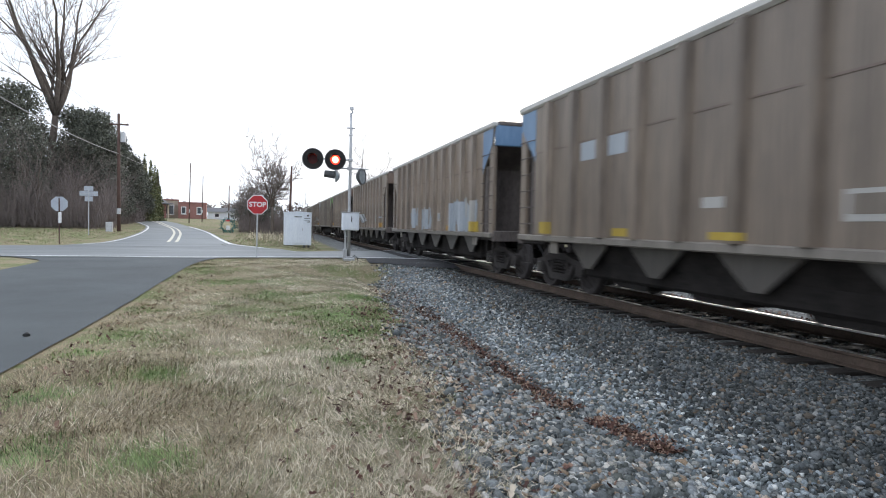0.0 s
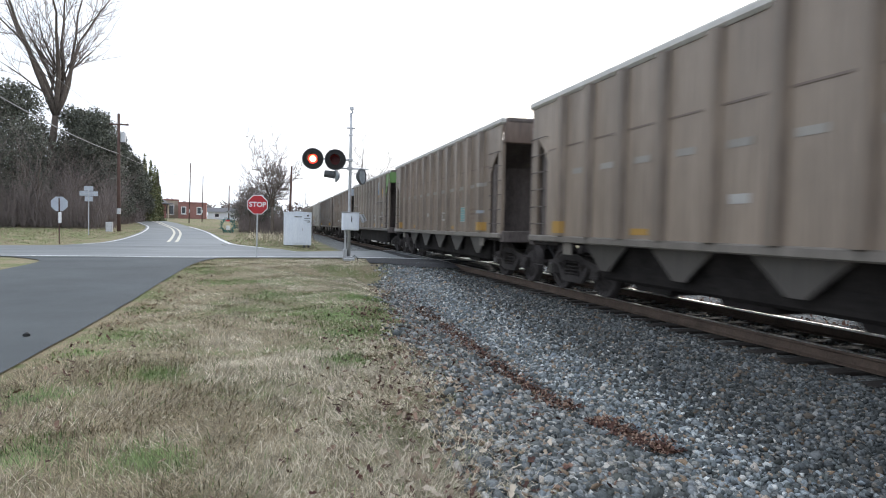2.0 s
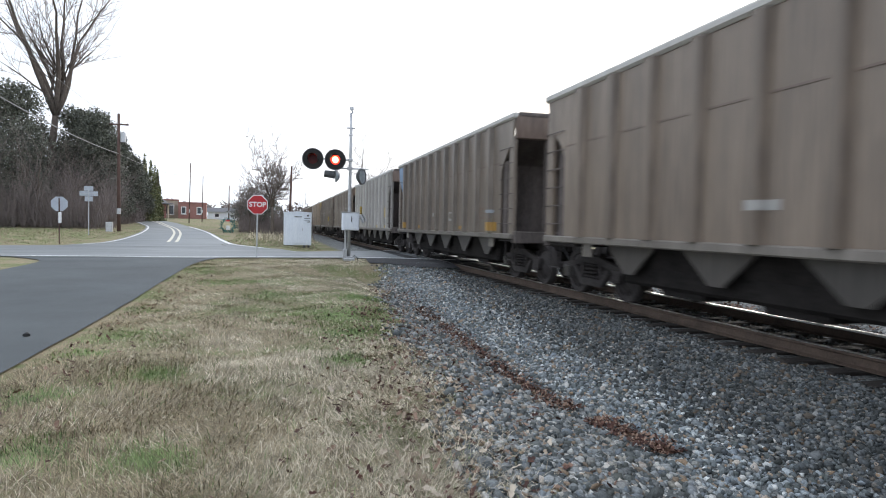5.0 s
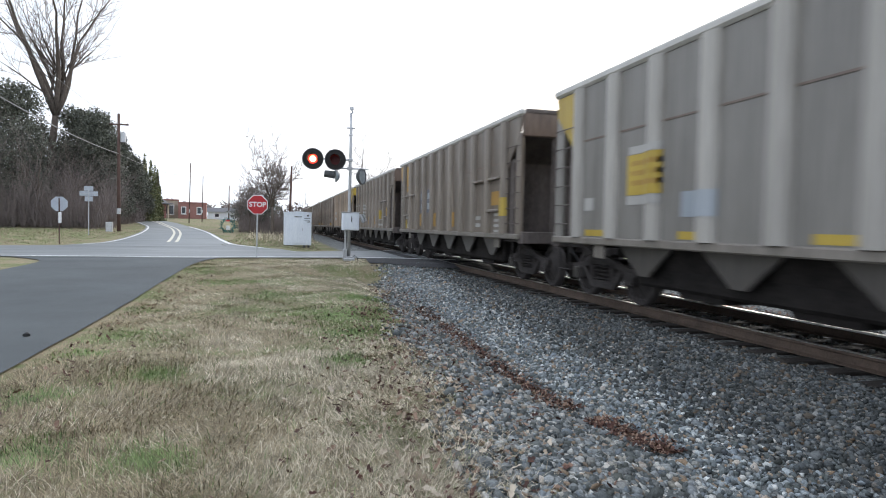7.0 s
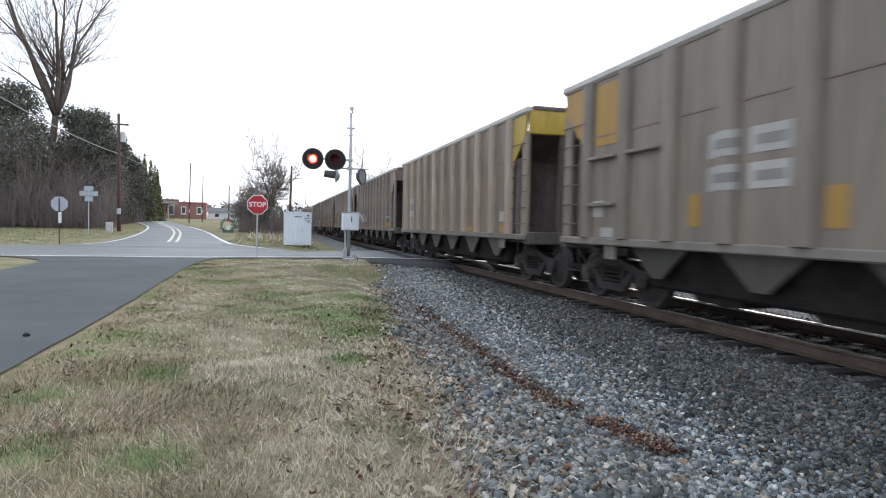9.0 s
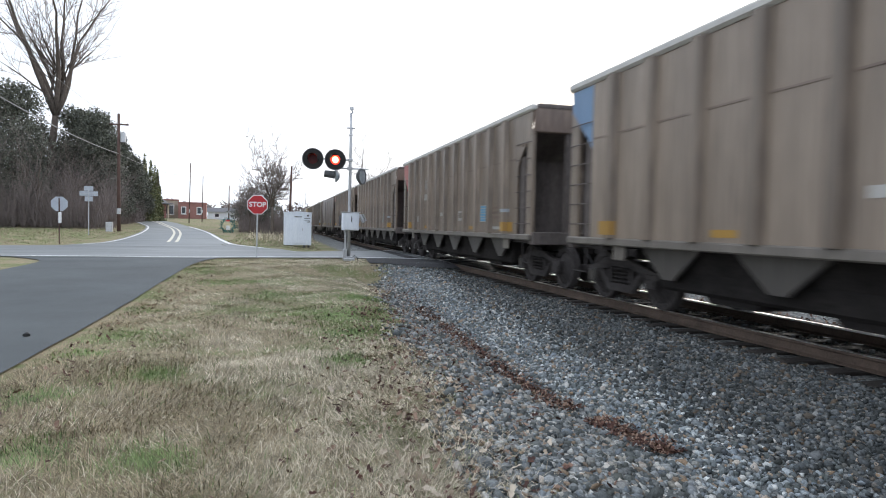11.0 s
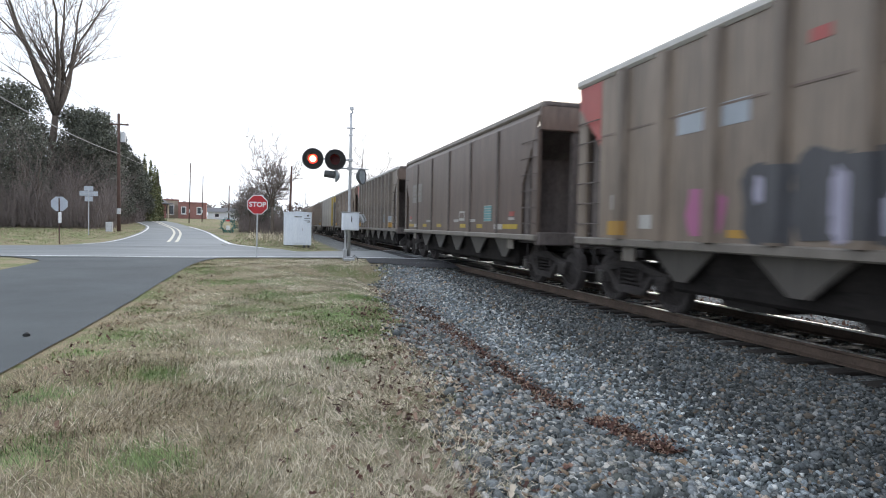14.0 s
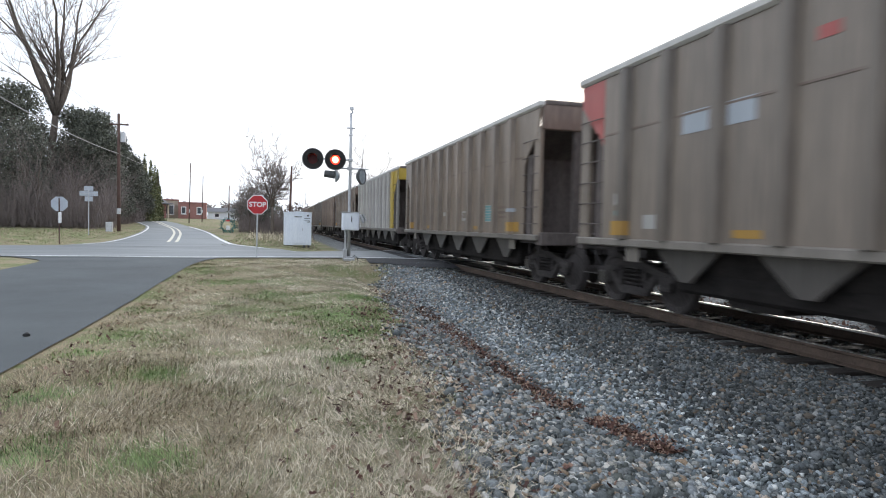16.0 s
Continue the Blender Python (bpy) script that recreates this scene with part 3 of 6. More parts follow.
def build_car(name, kind, p, label, end_paint=None, far_end_paint=None, gussets=True, ledges=False, load=0.0):
    """kind: ribbed (many thin ribs), posted (fewer broad posts) or panel (smooth, recessed dark joints)."""
    car = thing(name, pose(TRACK, 0, 0), label, "hopper car", "cars of the coal train")
    car.rotation_mode = "QUATERNION"
    SIDE_KIND[car.name] = kind
    for s in (-1, 1):
        part("side_sheet", shared(("body", kind, p.name, s), lambda: body_mesh(kind, p, s)), p, car)
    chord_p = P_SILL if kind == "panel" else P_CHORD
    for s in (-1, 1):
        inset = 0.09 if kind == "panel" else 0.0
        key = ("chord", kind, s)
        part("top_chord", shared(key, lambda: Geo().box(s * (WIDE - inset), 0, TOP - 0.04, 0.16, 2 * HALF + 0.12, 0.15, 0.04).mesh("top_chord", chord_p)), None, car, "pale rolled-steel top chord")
        part("side_sill", shared(("sill", s), lambda: Geo().box(s * (WIDE - 0.01), 0, SILL, 0.16, 2 * HALF, 0.13, 0.02).mesh("side_sill", P_SILL)), None, car, "dusty side sill")
        for y in posts_for(kind):
            if kind == "ribbed":
                me = shared(("rib", p.name), lambda: Geo().prism(RIB, 2, SILL + 0.06, TOP - 0.115).mesh("rib", SHADED_RIB[p.name]))
            elif kind == "posted":
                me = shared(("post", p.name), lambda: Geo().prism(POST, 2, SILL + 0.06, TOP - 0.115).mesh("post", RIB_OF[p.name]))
            else:
                me = shared("joint", lambda: Geo().box(-0.012, 0, (SILL + 3.74) / 2 + 0.03, 0.024, 0.12, 3.74 - SILL - 0.06, 0.006).mesh("post", P_END))
            part("post" if kind != "ribbed" else "rib", me, None, car, at=pose(s * (WIDE + 0.02), y, 0, rz=0 if s < 0 else 180))
        # horizontal seam
        if kind != "panel":
            part("seam", shared(("seam", s), lambda: Geo().box(s * (WIDE + 0.024), 0, 2.92, 0.014, 2 * HALF - 1.7, 0.03).mesh("seam", P_DARK)), None, car, "dark weld seam")
        if ledges:
            ps = posts_for(kind)
            for a, b, z in ((0, 1, 2.55), (1, 2, 2.55), (len(ps) - 3, len(ps) - 2, 2.55), (len(ps) - 2, len(ps) - 1, 2.55), (len(ps) - 2, len(ps) - 1, 1.75), (0, 1, 1.75)):
                ln = ps[b] - ps[a] - 0.3
                part("ledge", Geo().box(s * (WIDE + 0.07), (ps[a] + ps[b]) / 2, z, 0.14, ln, 0.06, 0.012).mesh("ledge", p), None, car)
    # ends
    for e in (-1, 1):
        rz = 0 if e > 0 else 180
        col = far_end_paint if e > 0 else end_paint
        ep = col or P_DARK
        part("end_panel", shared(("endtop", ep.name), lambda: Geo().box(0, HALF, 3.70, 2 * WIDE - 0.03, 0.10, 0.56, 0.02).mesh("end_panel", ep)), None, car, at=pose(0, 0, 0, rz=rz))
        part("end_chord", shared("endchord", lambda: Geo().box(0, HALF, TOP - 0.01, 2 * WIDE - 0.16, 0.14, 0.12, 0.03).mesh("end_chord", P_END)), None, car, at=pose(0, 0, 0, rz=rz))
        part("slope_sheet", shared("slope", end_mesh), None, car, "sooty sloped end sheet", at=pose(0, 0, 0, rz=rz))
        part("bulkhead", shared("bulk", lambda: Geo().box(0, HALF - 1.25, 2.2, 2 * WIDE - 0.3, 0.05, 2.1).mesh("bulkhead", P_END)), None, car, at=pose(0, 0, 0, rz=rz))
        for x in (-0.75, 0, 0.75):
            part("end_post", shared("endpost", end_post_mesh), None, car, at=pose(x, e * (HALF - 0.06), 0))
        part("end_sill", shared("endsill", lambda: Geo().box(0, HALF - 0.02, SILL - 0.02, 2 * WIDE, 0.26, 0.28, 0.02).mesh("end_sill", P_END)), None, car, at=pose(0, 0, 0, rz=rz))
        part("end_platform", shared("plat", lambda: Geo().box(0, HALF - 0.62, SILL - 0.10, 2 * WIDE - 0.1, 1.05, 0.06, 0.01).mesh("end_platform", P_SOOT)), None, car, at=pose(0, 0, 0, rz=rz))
        part("coupler", shared("coupler", coupler_mesh), None, car, at=pose(0, e * (HALF - 0.15), 0, rz=rz))
        part("brake_hose", shared("hose", lambda: Geo().tube([(0.35, 0.1, 0.9), (0.35, 0.4, 0.7), (0.3, 0.62, 0.45), (0.22, 0.78, 0.55)], 0.028, 6).mesh("brake_hose", M_BLACK)), None, car, at=pose(0, e * (HALF - 0.1), 0, rz=rz))
        for s in (-1, 1):
            part("corner_post", shared(("corner", p.name), lambda: Geo().box(0, 0, (SILL + 3.5) / 2, 0.09, 0.30, 3.5 - SILL, 0.012).mesh("corner_post", p)), None, car, at=pose(s * (WIDE - 0.03), e * (HALF - 0.15), 0))
            for k in range(6):
                part("rung", shared("rung", rung_mesh), None, car, at=pose(s * (WIDE + 0.02), e * (HALF - 0.42), 1.42 + k * 0.36, rz=0 if s < 0 else 180))
            part("cut_edge", shared("mid", lambda: Geo().box(0, 0, (SILL + 2.95) / 2, 0.06, 0.26, 2.95 - SILL, 0.01).mesh("cut_edge", P_END)), None, car, at=pose(s * (WIDE - 0.06), e * (HALF - 0.62), 0))
            part("step", shared("step", lambda: Geo().tube([(0, -0.22, 1.0), (0, -0.22, 0.55), (0, 0.22, 0.55), (0, 0.22, 1.0)], 0.02, 5).mesh("step", P_SOOT)), None, car, at=pose(s * (WIDE - 0.05), e * (HALF - 0.35), 0))
            if col is not None:
                # the painted upper corner of the side sheet
                q = [(HALF - 0.80, 2.76), (HALF - 0.62, 2.97), (HALF - 0.37, 3.19), (HALF - 0.1, 3.47), (HALF - 0.02, TOP - 0.13), (HALF - 0.80, TOP - 0.13)]
                q = [(e * a, c) for a, c in q]
                part("painted_corner", Geo().prism(q, 0, s * (WIDE + 0.021), s * (WIDE + 0.027)).mesh("painted_corner", col), None, car, "faded painted corner")
    # underframe
    part("centre_sill", shared("csill", lambda: Geo().box(0, 0, 0.92, 0.42, 2 * HALF, 0.32, 0.02).mesh("centre_sill", P_SOOT)), None, car, "black centre sill")
    if gussets:
        for i in range(5):
            y = (i - 2) * 2.08
            if i < 4:
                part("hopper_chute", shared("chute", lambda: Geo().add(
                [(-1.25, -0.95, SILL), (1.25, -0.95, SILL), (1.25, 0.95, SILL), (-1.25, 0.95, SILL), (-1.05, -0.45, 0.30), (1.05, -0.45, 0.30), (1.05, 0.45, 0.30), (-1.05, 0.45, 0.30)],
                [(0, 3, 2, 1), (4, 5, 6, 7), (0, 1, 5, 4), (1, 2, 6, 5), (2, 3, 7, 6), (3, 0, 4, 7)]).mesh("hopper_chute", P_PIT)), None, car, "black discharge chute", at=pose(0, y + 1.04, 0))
            for s in (-1, 1):
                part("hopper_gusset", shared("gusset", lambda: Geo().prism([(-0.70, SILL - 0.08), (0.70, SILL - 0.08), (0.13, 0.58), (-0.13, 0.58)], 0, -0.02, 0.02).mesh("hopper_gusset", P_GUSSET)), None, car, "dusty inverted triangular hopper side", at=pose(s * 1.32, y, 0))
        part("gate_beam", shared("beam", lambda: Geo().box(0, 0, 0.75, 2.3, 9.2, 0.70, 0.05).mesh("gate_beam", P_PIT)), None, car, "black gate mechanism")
    else:
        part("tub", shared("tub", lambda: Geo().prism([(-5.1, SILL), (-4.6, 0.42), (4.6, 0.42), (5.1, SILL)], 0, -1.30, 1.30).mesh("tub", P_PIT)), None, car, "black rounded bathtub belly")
    if gussets:
        for s in (-1, 1):
            part("end_plate", shared("eplate", lambda: Geo().box(0, 0, 0.94, 0.03, 0.34, 0.24, 0.01).mesh("end_plate", P_SILL)), None, car, "pale steel jacking plate", at=pose(s * 1.56, -5.15, 0))
            part("end_plate", CAR_MESHES["eplate"], None, car, "pale steel jacking plate", at=pose(s * 1.56, 5.15, 0))
    # trucks
    for e in (-1, 1):
        tr = part("truck", shared("bolster", lambda: Geo().box(0, 0, 0.60, 1.9, 0.36, 0.30, 0.04).mesh("truck", P_SOOT)), None, car, "sooty two-axle truck", at=pose(0, e * 5.92, 0))
        for s in (-1, 1):
            part("side_frame", shared("sideframe", side_frame_mesh), None, tr, at=pose(s * 1.0, 0, 0))
            part("bearing_cap", shared("cap", lambda: Geo().box(0, 0, 0.45, 0.05, 0.22, 0.24, 0.03).mesh("bearing_cap", P_UNDER)), None, tr, at=pose(s * 1.10, 0.9, 0))
        for a in (-0.9, 0.9):
            w = part("wheelset", shared("wheelset", wheelset_mesh), None, tr, at=pose(0, a, WHEEL_R))
            WHEELS.append(w)
    return car


WHEELS = []
SIDE_KIND = {}


def patch(car, name, paint_, y0, y1, z0, z1, label="", proud=0.0, skew=0.0):
    """Thin paint on the near side, over the sheet and over each rib that it crosses; y grows towards the rear end."""
    y0, y1 = min(y0, y1), max(y0, y1)
    x = -WIDE - 0.028 - proud
    o = [(y0, z0), (y1, z0), (y1 + skew, z1), (y0 + skew, z1)]
    ob = part(name, Geo().prism(o, 0, x, x + 0.008).mesh(name, paint_), None, car, label)
    over_ribs(car, name, paint_, y0, y1, z0, z1, proud)
    return ob


def over_ribs(car, name, paint_, y0, y1, z0, z1, proud=0.0):
    kind = SIDE_KIND[car.name]
    if kind == "panel":
        return
    prof = RIB if kind == "ribbed" else POST
    k = 0.006 + proud
    for y in posts_for(kind):
        if y0 - 0.02 < y < y1 + 0.02:
            q = [(-WIDE - 0.02 + a - k, y + b * 1.05) for a, b in prof]
            part(name, Geo().prism(q, 2, z0, z1).mesh(name, paint_), None, car)


def bars(car, name, paint_, y0, y1, z0, z1, n, label=""):
    """Lines of unreadable lettering, as bars."""
    hgt = (z1 - z0) / (2 * n - 1)
    for i in range(n):
        patch(car, name, paint_, y0, y1, z0 + 2 * i * hgt, z0 + (2 * i + 1) * hgt, label)


def dashes(car, paint_, z, n=9, y0=-5.6, y1=5.6, w=0.5):
    for i in range(n):
        y = y0 + (y1 - y0) * i / (n - 1)
        patch(car, "stencil", paint_, y - w / 2, y + w / 2, z, z + 0.10)


def tag_blob(car, paint_, cy, cz, ry, rz, seed, proud=0.004):
    """One sprayed patch with an uneven outline."""
    r = random.Random(seed)
    n = 14
    o = []
    for i in range(n):
        a = 2 * math.pi * i / n
        k = 0.75 + 0.4 * r.random()
        c, s = math.cos(a), math.sin(a)
        o.append((cy + ry * k * math.copysign(abs(c) ** 0.6, c), cz + rz * k * math.copysign(abs(s) ** 0.6, s)))
    x = -WIDE - 0.030 - proud
    return part("spray_paint", Geo().prism(o, 0, x, x + 0.004).mesh("spray_paint", paint_), None, car, "sprayed graffiti shape")


def lit(car, blob, letters, y0, y1, z0, z1, seed, fill, shade):
    """Graffiti: a row of sprayed block shapes with darker strokes."""
    r = random.Random(seed)
    w = (y1 - y0) / letters
    for i in range(letters):
        cy = y0 + (i + 0.5) * w
        k = r.uniform(0.85, 1.1)
        tag_blob(car, fill, cy, (z0 + z1) / 2 + r.uniform(-0.05, 0.05), w * 0.56, (z1 - z0) / 2 * k, seed + i)
        over_ribs(car, "spray_paint", r.choice((fill, fill, shade)), cy - w / 2, cy + w / 2, z0 + r.uniform(0, 0.12), z1 - r.uniform(0, 0.12))
        for _ in range(2):
            dy, dz = r.uniform(-0.3, 0.3) * w, r.uniform(-0.25, 0.25) * (z1 - z0)
            tag_blob(car, shade, cy + dy, (z0 + z1) / 2 + dz, w * r.uniform(0.08, 0.18), (z1 - z0) * r.uniform(0.14, 0.40), seed + 50 + i, 0.009)


CARS = []


def add_car(*a, **k):
    c = build_car(*a, **k)
    CARS.append(c)
    return c


def striped_panel(car, paint_, y0, y1, z0, z1):
    """A service panel: a coloured field ruled with thin white lines."""
    patch(car, "service_panel", paint_, y0, y1, z0, z1, "striped service panel")
    n = 7
    for i in range(n):
        z = z0 + (z1 - z0) * i / (n - 1)
        patch(car, "panel_line", C_WHITE, y0, y1, z - 0.009, z + 0.009, proud=0.004)


def framed(car, y0, y1, z0, z1, inner):
    """A small stencil: white frame round a dull field."""
    patch(car, "data_panel", C_WHITE, y0, y1, z0, z1, "small white data stencil")
    patch(car, "data_panel", inner, y0 + 0.06, y1 - 0.06, z0 + 0.07, z1 - 0.05, proud=0.004)


def common_marks(car, panel_paint=C_TEAL, yellow=True, num=True):
    """The markings that most ribbed cars carry."""
    if num:
        framed(car, -1.85, -1.36, 1.51, 1.79, P_TAUPE)
        patch(car, "stencil", C_WHITE, 0.41, 0.74, 1.67, 1.79)
        bars(car, "stencil", P_DARK, -4.95, -4.36, 1.55, 1.85, 3)
    if panel_paint is not None:
        striped_panel(car, panel_paint, -4.04, -3.43, 1.48, 1.90)
    if yellow:
        patch(car, "reflector", C_ORANGE, -5.73, -5.22, 1.24, 1.46, "faded orange-yellow patch")
        patch(car, "reflector", C_ORANGE, -2.86, -2.47, 1.26, 1.35, "faded orange-yellow patch")
        patch(car, "reflector", C_ORANGE, 2.42, 2.88, 1.25, 1.35, "faded orange-yellow patch")
        patch(car, "reflector", C_ORANGE, 5.20, 5.68, 1.24, 1.47, "faded orange-yellow patch")
        patch(car, "stencil", C_PALEBLUE, -5.52, -5.20, 1.70, 1.78)


def posted_dashes(car, paint_, z0=1.22, z1=1.33):
    """Reflective dashes along the foot of a posted car."""
    for a, b in ((4.70, 5.52), (2.36, 2.90), (0.20, 0.70), (-0.85, -0.38), (-3.05, -2.45), (-5.74, -4.88)):
        patch(car, "reflector", paint_, a, b, z0, z1, "faded reflective dash")


def train():
    # in the order in which they pass; y < 0 is the leading end
    c = add_car("hopper_car", "ribbed", P_BROWN, "dusty brown ribbed hopper car with blue corner", None, C_BLUE)
    for a, b in ((3.30, 3.95), (2.46, 3.01)):
        patch(c, "stencil_box", C_PALEBLUE, a, b, 2.57, 2.90, "pale lettering block")
    for a, b, z in ((5.16, 5.70, 1.46), (2.37, 2.82, 1.35), (0.01, 0.49, 1.32)):
        patch(c, "reflector", C_YELLOW, a, b, 1.22, z, "yellow reflective patch")
    patch(c, "stencil", C_WHITE, 0.24, 0.63, 1.63, 1.77)
    framed(c, -2.05, -1.44, 1.45, 1.77, P_TAUPE)

    c = add_car("hopper_car", "ribbed", P_BROWN, "dusty brown hopper car with white graffiti and blue end", C_BLUE, None)
    lit(c, None, 3, -0.5, 2.8, 1.17, 2.04, 11, C_PALEBLUE, P_BROWN)
    framed(c, -1.85, -1.36, 1.51, 1.79, C_PALEBLUE)
    lit(c, None, 4, -5.55, -2.95, 1.17, 2.17, 21, C_PALEBLUE, C_WHITE)
    patch(c, "reflector", C_ORANGE, -2.86, -2.47, 1.2, 1.36, proud=0.006)
    patch(c, "reflector", C_YELLOW, -5.70, -5.24, 1.2, 1.48, proud=0.014)

    c = add_car("hopper_car", "ribbed", P_BROWN, "dusty brown ribbed hopper car with teal panel")
    common_marks(c)
    dashes(c, C_FAINT, 2.36, 11, -5.5, 4.66, 0.40)

    c = add_car("hopper_car", "ribbed", P_BROWN, "dusty brown ribbed hopper car with white dashes")
    common_marks(c)
    dashes(c, C_FAINT, 2.42, 11, -5.5, 4.78, 0.44)

    c = add_car("gondola_car", "posted", P_TAUPE, "grey-brown posted coal gondola with green end", C_GREEN, None, gussets=False, ledges=True)
    patch(c, "emblem", C_PALEBLUE, -4.34, -3.56, 2.95, 3.62, "blue and white emblem")
    patch(c, "emblem", C_BLUE, -4.34, -3.56, 3.02, 3.20, proud=0.004)
    bars(c, "emblem", P_GREY, -4.30, -3.60, 3.28, 3.56, 3)
    patch(c, "emblem", C_ORANGE, -4.34, -3.56, 2.86, 2.94)
    patch(c, "reflector", C_ORANGE, -5.33, -4.92, 2.77, 3.22, "orange lettering block")
    posted_dashes(c, C_ORANGE, 1.28, 1.40)
    bars(c, "stencil", C_WHITE, -2.82, -2.50, 1.58, 1.90, 2)
    bars(c, "stencil", P_SOOT, -5.6, -4.9, 1.52, 1.64, 2)
    patch(c, "stencil", C_WHITE, -5.40, -4.84, 1.90, 2.00)
    patch(c, "stencil", C_RED, 5.0, 5.3, 1.95, 2.2, "faint red mark")

    c = add_car("hopper_car", "ribbed", P_BROWN, "dusty brown ribbed hopper car with pale end", C_PALEBLUE, None)
    patch(c, "data_panel", C_PALEBLUE, -3.74, -3.18, 1.81, 2.24, "white rectangular panel")
    patch(c, "stencil", C_WHITE, -5.31, -5.02, 1.70, 1.92)
    patch(c, "reflector", C_ORANGE, -5.55, -4.95, 1.25, 1.48, "faded orange patch")
    bars(c, "stencil", C_WHITE, -1.57, -1.05, 1.55, 1.75, 2)
    patch(c, "stencil", C_WHITE, 0.73, 1.08, 1.58, 1.70)

    c = add_car("hopper_car", "ribbed", P_TAUPE, "dusty taupe ribbed hopper car with blue corner", None, C_BLUE)
    common_marks(c, None)

    c = add_car("hopper_car", "posted", P_GREY, "pale grey posted hopper car with yellow emblem", None, C_YELLOW)
    posted_dashes(c, C_YELLOW, 1.21, 1.32)
    patch(c, "emblem", C_YELLOW, 3.36, 4.20, 1.87, 2.50, "yellow emblem panel")
    bars(c, "emblem", C_ORANGE, 3.45, 4.10, 2.02, 2.40, 3)
    patch(c, "emblem", C_WHITE, 3.36, 4.20, 1.72, 1.86)
    patch(c, "emblem", C_WHITE, 3.34, 4.16, 2.51, 2.63)
    patch(c, "emblem", C_YELLOW, -5.34, -4.89, 1.74, 2.19, "yellow emblem lettering")
    bars(c, "emblem", C_ORANGE, -5.30, -4.93, 1.80, 2.12, 4)
    framed(c, -3.04, -2.57, 1.41, 1.69, P_TAUPE)
    patch(c, "stencil", C_WHITE, 5.26, 5.57, 1.66, 1.88)
    patch(c, "stencil", C_WHITE, -4.52, -4.23, 1.41, 1.50)
    patch(c, "stencil", C_PALEBLUE, 2.30, 2.85, 1.52, 1.87)

    c = add_car("hopper_car", "posted", P_TAUPE, "brown posted hopper car with orange corner panel", None, C_ORANGE, ledges=True)
    patch(c, "emblem", C_ORANGE, 4.74, 5.54, 2.76, 3.79, "orange corner panel")
    for a, b in ((2.42, 2.96), (1.37, 1.95)):
        patch(c, "stencil_box", C_NAVY, a - 0.03, b + 0.03, 1.82, 2.66, "dark navy lettering panel")
        for z in (1.95, 2.32):
            patch(c, "stencil", C_PALEBLUE, a + 0.06, b - 0.06, z, z + 0.22, proud=0.004)
    patch(c, "reflector", C_ORANGE, -5.45, -4.90, 1.89, 2.24, "orange emblem panel")
    patch(c, "reflector", C_YELLOW, -5.85, -5.58, 1.61, 2.06, "yellow patch")
    for a, b in ((0.70, 1.00), (2.82, 3.04), (-1.54, -1.28)):
        patch(c, "reflector", C_ORANGE, a, b, 1.32, 1.78)
    patch(c, "stencil", C_WHITE, 5.20, 5.61, 1.61, 1.80)
    patch(c, "reflector", C_YELLOW, 5.35, 5.63, 1.22, 1.58)
    patch(c, "stencil", C_WHITE, 4.90, 5.33, 1.22, 1.39)
    bars(c, "stencil", C_WHITE, -5.50, -5.12, 1.20, 1.68, 4)
    bars(c, "stencil", C_WHITE, -4.06, -3.54, 1.33, 1.62, 2)

    c = add_car("hopper_car", "posted", P_TAUPE, "taupe posted hopper car with orange corner and white blocks", None, C_ORANGE, ledges=True)
    patch(c, "emblem", C_ORANGE, 4.74, 5.58, 2.76, 3.80, "orange corner panel")
    for a, b in ((2.18, 2.68), (1.34, 1.98)):
        for z in (1.84, 2.26):
            patch(c, "stencil_box", C_WHITE, a, b, z, z + 0.31, "white lettering block")
            patch(c, "stencil", P_GREY, a + 0.10, b - 0.10, z + 0.09, z + 0.21, proud=0.004)
    patch(c, "emblem", C_ORANGE, -5.58, -4.90, 1.80, 2.22, "orange emblem panel")
    bars(c, "emblem", C_YELLOW, -5.5, -5.0, 1.86, 2.16, 4)
    patch(c, "reflector", C_YELLOW, -5.60, -5.41, 1.27, 1.72)
    patch(c, "reflector", C_YELLOW, -3.61, -3.43, 1.64, 2.10)
    patch(c, "reflector", C_YELLOW, 4.67, 4.86, 1.39, 2.20)
    for a, b in ((2.82, 3.04), (0.66, 0.92), (-1.54, -1.27)):
        patch(c, "reflector", C_ORANGE, a, b, 1.38, 1.82, "orange patch")
    for a, z0, z1 in ((-4.07, 1.60, 1.65), (-4.07, 1.31, 1.41)):
        patch(c, "stencil", C_WHITE, a, a + 0.64, z0, z1)
    patch(c, "stencil", C_WHITE, -5.52, -5.12, 1.21, 1.34)
    patch(c, "stencil", C_WHITE, 5.27, 5.62, 1.54, 1.82)
    patch(c, "stencil", C_WHITE, 4.94, 5.34, 1.20, 1.36)
    patch(c, "stencil", P_GREY, -4.39, -3.68, 1.68, 2.20)

    c = add_car("hopper_car", "posted", P_BROWN, "dusty tan posted hopper car with yellow end", C_YELLOW, None)
    for z in (1.7, 2.2):
        patch(c, "stencil", C_WHITE, 4.6, 4.85, z, z + 0.22)
    patch(c, "reflector", C_ORANGE, -5.7, -5.2, 1.22, 1.38)
    patch(c, "reflector", C_ORANGE, -3.0, -2.5, 1.22, 1.34)
    patch(c, "stencil", C_WHITE, -5.5, -5.15, 1.48, 1.72)

    c = add_car("hopper_car", "ribbed", P_BROWN, "dusty brown ribbed hopper car with blue corner", None, C_BLUE)
    common_marks(c, None)

    c = add_car("hopper_car", "ribbed", P_BROWN, "dusty brown ribbed hopper car with teal stripes and red corner", None, C_RED)
    common_marks(c, C_SKY)
